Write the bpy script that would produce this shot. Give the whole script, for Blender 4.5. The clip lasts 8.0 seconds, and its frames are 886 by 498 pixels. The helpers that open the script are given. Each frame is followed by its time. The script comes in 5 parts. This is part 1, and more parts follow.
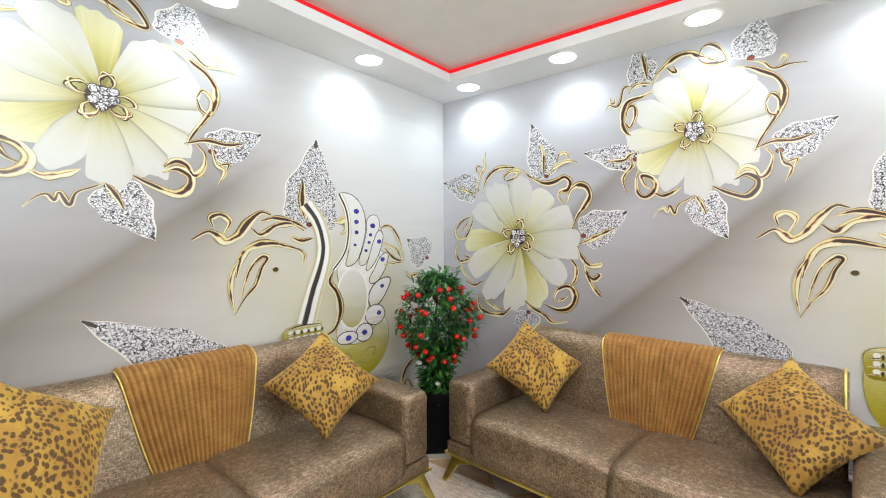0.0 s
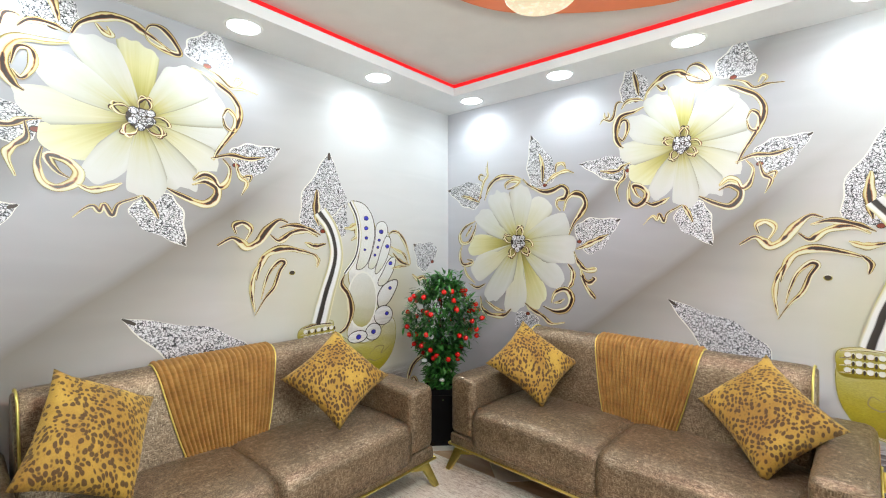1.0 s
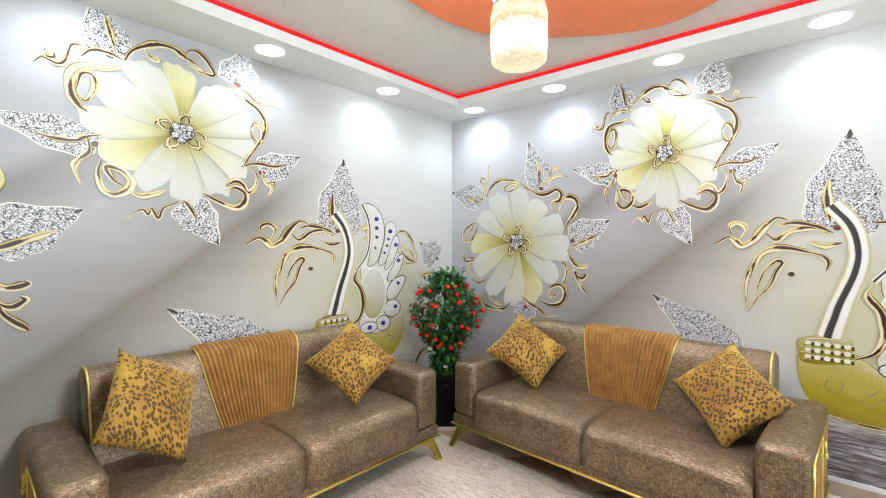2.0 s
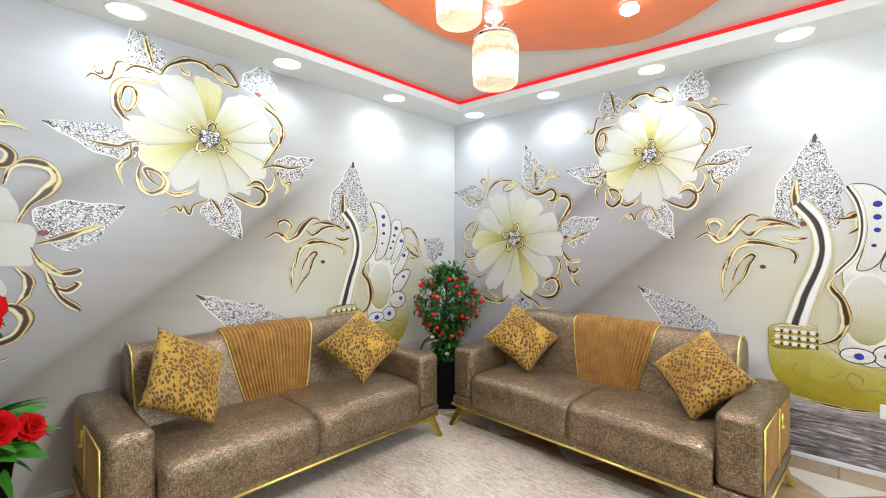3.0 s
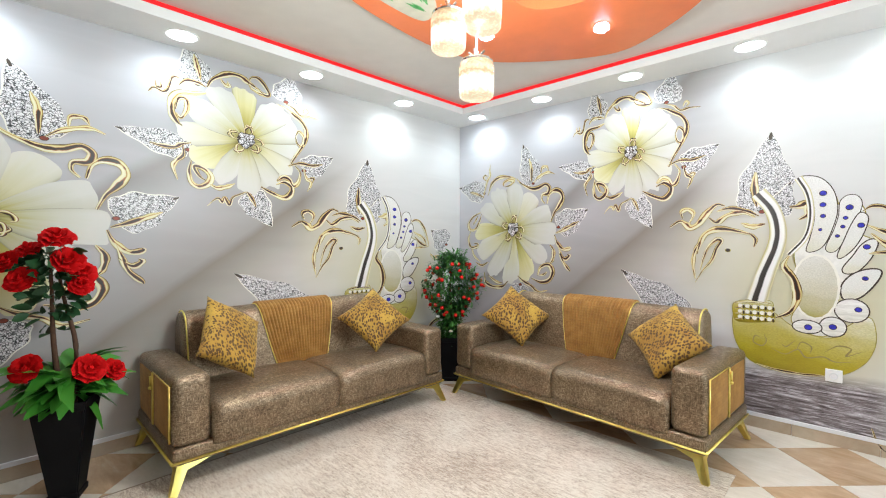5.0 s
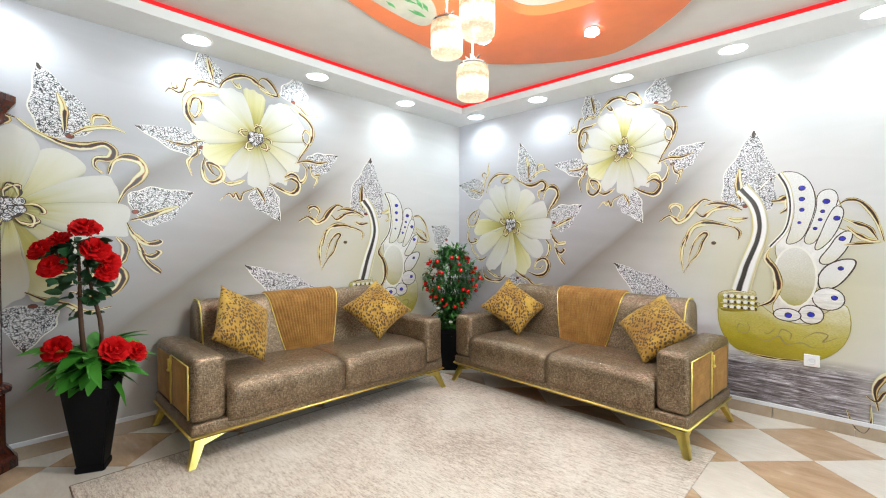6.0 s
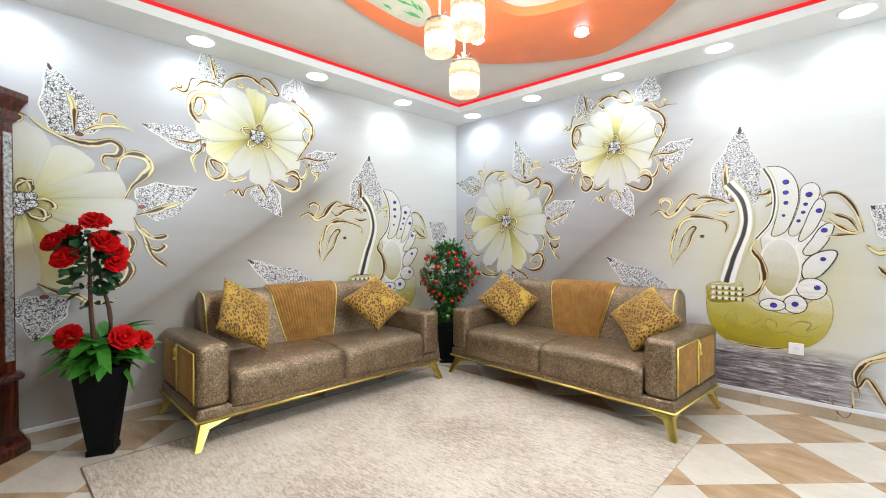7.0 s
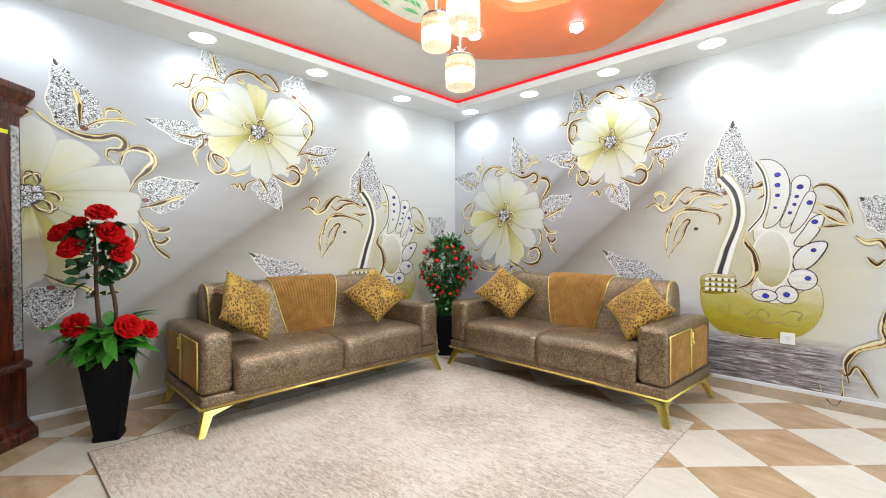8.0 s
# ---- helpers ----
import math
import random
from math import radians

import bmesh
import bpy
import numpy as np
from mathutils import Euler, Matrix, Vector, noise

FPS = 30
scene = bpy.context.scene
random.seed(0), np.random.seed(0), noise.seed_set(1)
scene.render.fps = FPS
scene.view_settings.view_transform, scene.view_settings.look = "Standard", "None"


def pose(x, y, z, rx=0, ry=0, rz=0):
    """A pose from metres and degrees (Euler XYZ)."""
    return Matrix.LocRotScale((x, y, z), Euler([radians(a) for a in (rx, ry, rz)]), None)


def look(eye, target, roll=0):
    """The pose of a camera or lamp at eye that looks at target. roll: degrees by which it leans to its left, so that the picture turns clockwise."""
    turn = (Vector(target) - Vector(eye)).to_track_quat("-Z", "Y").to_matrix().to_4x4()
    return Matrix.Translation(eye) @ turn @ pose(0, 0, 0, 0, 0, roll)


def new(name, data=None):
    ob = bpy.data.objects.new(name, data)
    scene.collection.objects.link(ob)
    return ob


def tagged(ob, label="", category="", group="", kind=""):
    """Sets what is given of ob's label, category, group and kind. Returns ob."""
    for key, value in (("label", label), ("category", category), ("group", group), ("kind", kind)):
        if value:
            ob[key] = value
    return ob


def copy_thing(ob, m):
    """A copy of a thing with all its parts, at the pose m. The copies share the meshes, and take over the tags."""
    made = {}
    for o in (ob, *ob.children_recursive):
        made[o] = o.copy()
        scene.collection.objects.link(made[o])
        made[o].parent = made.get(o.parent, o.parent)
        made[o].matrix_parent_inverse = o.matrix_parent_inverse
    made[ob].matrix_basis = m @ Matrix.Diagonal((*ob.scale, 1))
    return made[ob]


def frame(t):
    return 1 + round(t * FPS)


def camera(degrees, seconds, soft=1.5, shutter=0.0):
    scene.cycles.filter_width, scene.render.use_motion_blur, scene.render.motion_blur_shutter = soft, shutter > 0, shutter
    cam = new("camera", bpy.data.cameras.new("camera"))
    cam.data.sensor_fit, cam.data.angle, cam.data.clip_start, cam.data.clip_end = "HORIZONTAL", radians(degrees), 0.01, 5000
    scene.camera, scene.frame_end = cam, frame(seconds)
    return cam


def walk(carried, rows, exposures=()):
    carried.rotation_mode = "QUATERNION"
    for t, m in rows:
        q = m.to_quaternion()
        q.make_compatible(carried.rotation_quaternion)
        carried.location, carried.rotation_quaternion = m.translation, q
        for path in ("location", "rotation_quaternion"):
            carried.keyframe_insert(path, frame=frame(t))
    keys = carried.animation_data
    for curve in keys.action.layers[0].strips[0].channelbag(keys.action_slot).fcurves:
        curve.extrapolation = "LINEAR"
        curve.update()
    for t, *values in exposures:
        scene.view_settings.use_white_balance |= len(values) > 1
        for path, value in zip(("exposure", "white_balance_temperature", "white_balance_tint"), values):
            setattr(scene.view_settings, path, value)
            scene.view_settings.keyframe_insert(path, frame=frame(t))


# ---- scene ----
cam = camera(90.6, 8.0, soft=1.1)
PATH = [
    (0, (2.563, -3.12, 1.483), (1.291, -1.577, 1.45), -0.2),
    (0.5, (2.630, -3.192, 1.500), (1.345, -1.655, 1.464), -0.1),
    (1, (2.708, -3.274, 1.51), (1.415, -1.748, 1.485), -0.1),
    (1.5, (2.803, -3.396, 1.525), (1.505, -1.874, 1.492), -0.1),
    (3, (3.145, -3.68, 1.481), (1.806, -2.194, 1.447), 0.1),
    (3.5, (3.25, -3.761, 1.434), (1.903, -2.284, 1.404), 0.1),
    (4, (3.35, -3.828, 1.415), (1.99, -2.363, 1.386), 0.2),
    (4.5, (3.438, -3.892, 1.397), (2.062, -2.441, 1.366), 0.1),
    (6, (3.648, -4.084, 1.316), (2.262, -2.643, 1.285), 0.1),
    (6.5, (3.701, -4.118, 1.289), (2.316, -2.676, 1.26), 0.0),
    (7, (3.747, -4.14, 1.258), (2.36, -2.7, 1.232), -0.1),
    (7.5, (3.776, -4.162, 1.232), (2.388, -2.723, 1.203), -0.3),
    (8, (3.804, -4.173, 1.206), (2.415, -2.733, 1.176), -0.2),
]
walk(cam, [(t, look(eye, target, roll)) for t, eye, target, roll in PATH], [(0, -0.17, 5850, -1), (8, -0.17, 5850, -1)])

# ---- world and light ----
world = bpy.data.worlds.new("world")
scene.world = world
world.use_nodes = True
world.node_tree.nodes["Background"].inputs[0].default_value = (0.6, 0.65, 0.75, 1)
world.node_tree.nodes["Background"].inputs[1].default_value = 0.02
SPOT_W, PENDANT_W, WINDOW_W = 15.0, 30.0, 80.0
SOFFIT, CEIL = 2.746, 2.855
ROOM_X, ROOM_Y = 6.2, -6.4
LIGHTS_N = [0.43, 1.27, 2.11, 2.93, 3.70, 4.6, 5.5]
LIGHTS_W = [-1.08, -2.09, -3.04, -4.0]


# ---- node helpers ----
def material(name):
    m = bpy.data.materials.new(name)
    m.use_nodes = True
    return m, m.node_tree, m.node_tree.nodes["Principled BSDF"]


def node(nt, kind, **kw):
    n = nt.nodes.new(kind)
    for k, v in kw.items():
        if k in n.inputs.keys():
            n.inputs[k].default_value = v
    return n


def put(nt, a, b):
    nt.links.new(a, b)


def ramp(nt, fac, stops, smooth=False):
    n = nt.nodes.new("ShaderNodeValToRGB")
    r = n.color_ramp
    r.interpolation = "EASE" if smooth else "LINEAR"
    while len(r.elements) < len(stops):
        r.elements.new(0.5)
    for e, (p, c) in zip(r.elements, stops):
        e.position = p
        e.color = (*c, 1) if len(c) == 3 else c
    put(nt, fac, n.inputs[0])
    return n.outputs[0]


def grey(v):
    return (v, v, v)


def maths(nt, op, a, b=0.0, clamp=False):
    n = nt.nodes.new("ShaderNodeMath")
    n.operation, n.use_clamp = op, clamp
    for i, v in enumerate((a, b)):
        if isinstance(v, (int, float)):
            n.inputs[i].default_value = v
        else:
            put(nt, v, n.inputs[i])
    return n.outputs[0]


def mix(nt, fac, a, b, mode="MIX"):
    n = nt.nodes.new("ShaderNodeMixRGB")
    n.blend_type = mode
    for i, v in enumerate((fac, a, b)):
        if isinstance(v, (int, float)):
            n.inputs[i].default_value = v
        elif isinstance(v, tuple):
            n.inputs[i].default_value = (*v, 1)
        else:
            put(nt, v, n.inputs[i])
    return n.outputs[0]


def coords(nt, kind="Object", scale=(1, 1, 1), rot=(0, 0, 0), shift=None):
    tc = nt.nodes.new("ShaderNodeTexCoord")
    mp = nt.nodes.new("ShaderNodeMapping")
    mp.inputs["Scale"].default_value = scale
    mp.inputs["Rotation"].default_value = rot
    put(nt, tc.outputs[kind], mp.inputs["Vector"])
    if shift is not None:
        put(nt, shift, mp.inputs["Location"])
    return mp.outputs[0]


def noise_tex(nt, vec, scale, detail=4, rough=0.55, dist=0.0):
    n = node(nt, "ShaderNodeTexNoise", Scale=scale, Detail=detail, Roughness=rough, Distortion=dist)
    put(nt, vec, n.inputs["Vector"])
    return n.outputs["Fac"]


def voronoi(nt, vec, scale, feature="F1", out="Distance"):
    n = node(nt, "ShaderNodeTexVoronoi", Scale=scale)
    n.feature = feature
    put(nt, vec, n.inputs["Vector"])
    return n.outputs[out]


def bump(nt, bsdf, height, strength=0.3, dist=0.01):
    n = node(nt, "ShaderNodeBump", Strength=strength, Distance=dist)
    put(nt, height, n.inputs["Height"])
    put(nt, n.outputs[0], bsdf.inputs["Normal"])


def split(nt, vec):
    n = nt.nodes.new("ShaderNodeSeparateXYZ")
    put(nt, vec, n.inputs[0])
    return n.outputs


def random_shift(nt):
    info = nt.nodes.new("ShaderNodeObjectInfo")
    comb = nt.nodes.new("ShaderNodeCombineXYZ")
    for i, k in enumerate((37.0, 53.0, 71.0)):
        put(nt, maths(nt, "MULTIPLY", info.outputs["Random"], k), comb.inputs[i])
    return comb.outputs[0], info.outputs["Random"]


def plain(name, colour, rough=0.5, metal=0.0, vary=0.08, scale=6.0, spec=0.5, bumps=0.0, bscale=80.0):
    m, nt, b = material(name)
    v = coords(nt)
    f = noise_tex(nt, v, scale, 5)
    lo = tuple(c * (1 - vary) for c in colour)
    hi = tuple(min(1, c * (1 + vary)) for c in colour)
    put(nt, ramp(nt, f, [(0.3, lo), (0.7, hi)]), b.inputs["Base Color"])
    b.inputs["Roughness"].default_value = rough
    b.inputs["Metallic"].default_value = metal
    b.inputs["Specular IOR Level"].default_value = spec
    if bumps:
        bump(nt, b, noise_tex(nt, v, bscale, 3), bumps, 0.004)
    return m


def glow(name, colour, strength):
    m, nt, b = material(name)
    b.inputs["Base Color"].default_value = (*[c * 0.04 for c in colour], 1)
    b.inputs["Emission Color"].default_value = (*colour, 1)
    b.inputs["Emission Strength"].default_value = strength
    return m


# ---- materials: shell ----
M_WALL = plain("wall_paint", (0.72, 0.70, 0.68), 0.6, bumps=0.1)
# unseen walls toned dark to cut bounced light and deepen the shade
M_WALL_PLAIN = plain("dark_unseen_wall", (0.34, 0.31, 0.28), 0.6, bumps=0.1)
M_CEIL = plain("ceiling_paint", (0.68, 0.635, 0.595), 0.7, vary=0.03, bumps=0.05)
M_SOFFIT = plain("soffit_paint", (0.80, 0.80, 0.80), 0.6, vary=0.02, bumps=0.05)
M_ORANGE = plain("orange_paint", (0.74, 0.19, 0.06), 0.45, vary=0.05)
M_GROUT = plain("grout", (0.45, 0.40, 0.34), 0.9)
M_WHITE = plain("white_plastic", (0.85, 0.85, 0.84), 0.35, vary=0.02)
M_BEAD = plain("white_trim", (0.78, 0.79, 0.82), 0.4, vary=0.03)
M_GOLD = plain("gold_metal", (0.90, 0.76, 0.22), 0.38, 1.0, vary=0.1, scale=20)
M_CHROME = plain("chrome", (0.8, 0.8, 0.82), 0.12, 1.0, vary=0.03)
M_BLACK = plain("black_plastic", (0.004, 0.004, 0.005), 0.55, vary=0.3, bumps=0.06, spec=0.15)
M_SOIL = plain("soil", (0.05, 0.035, 0.025), 0.95, bumps=0.8)
M_PANE, nt_pane, b_pane = material("window_glass")
b_pane.inputs["Transmission Weight"].default_value = 1.0
b_pane.inputs["Roughness"].default_value = 0.02
M_LED = glow("red_led", (1.0, 0.004, 0.010), 1.1)
M_BULB = glow("downlight_glow", (1.0, 0.98, 1.0), 14.0)
M_PINK = glow("pink_spot_glow", (1.0, 0.72, 0.95), 14.0)
M_SHADE_IN = glow("bulb_glow", (1.0, 0.86, 0.62), 1.6)


def make_tile(name, lo, hi, vein):
    m, nt, b = material(name)
    sh, rnd = random_shift(nt)
    v = coords(nt, "Object", (1.2, 3.4, 1), shift=sh)
    f = noise_tex(nt, v, 2.6, 8, 0.62, 0.8)
    c = ramp(nt, f, [(0.28, lo), (0.62, hi), (0.8, vein)])
    g = noise_tex(nt, v, 16, 6, 0.7)
    c = mix(nt, 0.35, c, ramp(nt, g, [(0.3, grey(0.72)), (0.7, grey(1.0))]), "MULTIPLY")
    tone = ramp(nt, rnd, [(0, grey(0.9)), (1, grey(1.0))])
    put(nt, mix(nt, 1.0, c, tone, "MULTIPLY"), b.inputs["Base Color"])
    put(nt, ramp(nt, g, [(0.3, grey(0.14)), (0.8, grey(0.28))]), b.inputs["Roughness"])
    return m


M_TILE_CREAM = make_tile("cream_tile", (0.74, 0.68, 0.58), (0.82, 0.77, 0.68), (0.85, 0.82, 0.75))
M_TILE_TAN = make_tile("tan_tile", (0.44, 0.29, 0.16), (0.62, 0.45, 0.29), (0.76, 0.64, 0.48))
M_TILE_SKIRT = make_tile("skirting_tile", (0.46, 0.36, 0.25), (0.58, 0.48, 0.36), (0.66, 0.58, 0.47))


def make_rug():
    m, nt, b = material("rug_pile")
    v = coords(nt)
    s = coords(nt, "Object", (14.0, 60.0, 1.0))
    big = noise_tex(nt, v, 1.3, 4, 0.6, 0.4)
    mid = noise_tex(nt, coords(nt, "Object", (1.0, 4.2, 1.0)), 13.0, 8, 0.8, 0.3)
    fine = noise_tex(nt, s, 3.0, 5, 0.75)
    k = maths(nt, "ADD", maths(nt, "MULTIPLY", big, 0.38), maths(nt, "MULTIPLY", mid, 0.70))
    k = maths(nt, "ADD", k, maths(nt, "MULTIPLY", fine, 0.65))
    c = ramp(nt, k, [(0.74, (0.76, 0.71, 0.62)), (0.85, (0.67, 0.60, 0.50)), (0.93, (0.47, 0.39, 0.31)), (1.0, (0.33, 0.26, 0.20))])
    put(nt, c, b.inputs["Base Color"])
    b.inputs["Roughness"].default_value = 0.95
    b.inputs["Specular IOR Level"].default_value = 0.15
    b.inputs["Sheen Weight"].default_value = 0.3
    bump(nt, b, maths(nt, "ADD", noise_tex(nt, v, 260, 2), fine), 0.5, 0.004)
    return m


M_RUG = make_rug()
M_RUG_EDGE = plain("rug_binding", (0.24, 0.19, 0.14), 0.9, vary=0.2)


# ---- materials: furniture ----
def make_fabric():
    """Brown coated fabric with a silvery woven crackle."""
    m, nt, b = material("metallic_brown_fabric")
    v = coords(nt, "Object", (1, 1, 1))
    w1 = noise_tex(nt, coords(nt, "Object", (210, 210, 46)), 1.0, 3, 0.65)
    w2 = noise_tex(nt, coords(nt, "Object", (46, 46, 210)), 1.0, 3, 0.65)
    weave = maths(nt, "MAXIMUM", w1, w2)
    blot = noise_tex(nt, v, 7, 5, 0.65)
    k = maths(nt, "ADD", maths(nt, "MULTIPLY", weave, 0.87), maths(nt, "MULTIPLY", blot, 0.2))
    put(nt, ramp(nt, k, [(0.46, (0.095, 0.062, 0.034)), (0.57, (0.225, 0.162, 0.098)), (0.65, (0.36, 0.275, 0.18)), (0.75, (0.64, 0.55, 0.42))]), b.inputs["Base Color"])
    put(nt, ramp(nt, k, [(0.50, grey(0.45)), (0.72, grey(0.75))]), b.inputs["Metallic"])
    put(nt, ramp(nt, weave, [(0.4, grey(0.40)), (0.75, grey(0.25))]), b.inputs["Roughness"])
    bump(nt, b, maths(nt, "ADD", weave, maths(nt, "MULTIPLY", noise_tex(nt, v, 40, 3), 0.5)), 0.55, 0.004)
    return m


def make_tan():
    m, nt, b = material("tan_corduroy")
    v = coords(nt)
    f = noise_tex(nt, v, 14, 5, 0.65)
    c = ramp(nt, f, [(0.3, (0.23, 0.105, 0.016)), (0.55, (0.34, 0.172, 0.032)), (0.75, (0.44, 0.245, 0.06))])
    _, _, z = split(nt, v)
    stitch = maths(nt, "ADD", maths(nt, "MULTIPLY", maths(nt, "SINE", maths(nt, "MULTIPLY", z, 300.0)), 0.5), 0.5)
    c = mix(nt, 0.3, c, ramp(nt, stitch, [(0.0, grey(0.62)), (0.35, grey(1.0))]), "MULTIPLY")
    put(nt, c, b.inputs["Base Color"])
    b.inputs["Roughness"].default_value = 0.75
    b.inputs["Sheen Weight"].default_value = 0.25
    b.inputs["Sheen Tint"].default_value = (0.9, 0.6, 0.3, 1)
    bump(nt, b, noise_tex(nt, v, 220, 2), 0.3, 0.003)
    return m


def make_leopard():
    m, nt, b = material("leopard_plush")
    sh, rnd = random_shift(nt)
    warp = coords(nt, "Object", (1, 1, 0.6), shift=sh)
    wob = node(nt, "ShaderNodeTexNoise", Scale=9.0, Detail=2.0)
    put(nt, warp, wob.inputs["Vector"])
    vec = mix(nt, 0.06, warp, wob.outputs["Color"], "ADD")
    cells = node(nt, "ShaderNodeTexVoronoi", Scale=58.0, Randomness=0.6)
    put(nt, vec, cells.inputs["Vector"])
    d = cells.outputs["Distance"]
    big = noise_tex(nt, warp, 6.5, 3, 0.5)
    size = maths(nt, "ADD", maths(nt, "MULTIPLY", maths(nt, "SUBTRACT", big, 0.34), 4.0, True), 0.20)
    size = maths(nt, "MINIMUM", size, 0.53)
    spot = maths(nt, "MULTIPLY", maths(nt, "SUBTRACT", size, d), 7.0, True)
    ground = ramp(nt, big, [(0.34, (0.58, 0.37, 0.05)), (0.5, (0.45, 0.265, 0.03)), (0.66, (0.34, 0.18, 0.018))])
    fur = noise_tex(nt, coords(nt, "Object", (1, 1, 1)), 170, 3, 0.7)
    ground = mix(nt, 0.5, ground, ramp(nt, fur, [(0.3, grey(0.6)), (0.7, grey(1.0))]), "MULTIPLY")
    put(nt, mix(nt, maths(nt, "MULTIPLY", spot, 0.92), ground, (0.055, 0.021, 0.004)), b.inputs["Base Color"])
    b.inputs["Roughness"].default_value = 0.72
    b.inputs["Sheen Weight"].default_value = 0.35
    b.inputs["Sheen Tint"].default_value = (1.0, 0.75, 0.35, 1)
    bump(nt, b, fur, 0.6, 0.005)
    return m


def make_wood():
    m, nt, b = material("mahogany")
    v = coords(nt, "Object", (14, 14, 1.6))
    f = noise_tex(nt, v, 2.0, 6, 0.6, 1.2)
    put(nt, ramp(nt, f, [(0.3, (0.022, 0.004, 0.003)), (0.55, (0.07, 0.014, 0.007)), (0.75, (0.12, 0.030, 0.013))]), b.inputs["Base Color"])
    b.inputs["Roughness"].default_value = 0.22
    b.inputs["Coat Weight"].default_value = 0.3
    return m


M_FABRIC, M_TAN, M_LEOPARD, M_WOOD = make_fabric(), make_tan(), make_leopard(), make_wood()
M_TAG = plain("yellow_sticker", (0.75, 0.78, 0.03), 0.5)
M_GLASS_PANEL = plain("etched_glass", (0.42, 0.42, 0.42), 0.15, 0.4, vary=0.75, scale=60)


def make_glass():
    """Lit amber glass: pale and bright below, patterned amber towards the cap."""
    m, nt, b = material("pendant_glass")
    b.inputs["Base Color"].default_value = (0.03, 0.02, 0.012, 1)
    b.inputs["Roughness"].default_value = 0.15
    v = coords(nt)
    _, _, z = split(nt, v)
    pat = noise_tex(nt, v, 55, 3, 0.7)
    k = maths(nt, "ADD", maths(nt, "MULTIPLY", z, 6.0), maths(nt, "MULTIPLY", maths(nt, "SUBTRACT", pat, 0.5), 0.35))
    c = ramp(nt, k, [(0.0, (0.80, 0.60, 0.38)), (0.05, (0.95, 0.80, 0.55)), (0.12, (1.0, 0.93, 0.78)), (0.48, (1.0, 0.94, 0.80)), (0.60, (0.66, 0.42, 0.20)), (0.70, (0.95, 0.76, 0.50)), (0.84, (0.58, 0.38, 0.20)), (1.0, (0.44, 0.30, 0.18))])
    put(nt, c, b.inputs["Emission Color"])
    b.inputs["Emission Strength"].default_value = 1.35
    bump(nt, b, pat, 0.4, 0.004)
    return m


M_SHADE = make_glass()


def make_leaf(name, lo, hi, rough=0.4, spec=0.4):
    m, nt, b = material(name)
    geo = nt.nodes.new("ShaderNodeNewGeometry")
    put(nt, ramp(nt, geo.outputs["Random Per Island"], [(0.0, lo), (1.0, hi)]), b.inputs["Base Color"])
    b.inputs["Roughness"].default_value = rough
    b.inputs["Specular IOR Level"].default_value = spec
    return m


M_LEAF_DARK = make_leaf("dark_leaf", (0.008, 0.035, 0.012), (0.025, 0.085, 0.026), 0.5)
M_LEAF_BRIGHT = make_leaf("bright_leaf", (0.02, 0.13, 0.012), (0.09, 0.30, 0.03))
M_LEAF_SMALL = make_leaf("small_leaf", (0.006, 0.03, 0.010), (0.08, 0.26, 0.04), 0.45)
M_ROSE = make_leaf("rose_petal", (0.30, 0.001, 0.003), (0.62, 0.004, 0.006), 0.7, 0.1)
M_BERRY = make_leaf("red_berry", (0.42, 0.008, 0.008), (0.66, 0.015, 0.012), 0.25)
M_WHITE_BLOOM = plain("white_blossom", (0.75, 0.76, 0.72), 0.6)
M_STEM = plain("stem_bark", (0.075, 0.035, 0.018), 0.8, vary=0.3, scale=40)


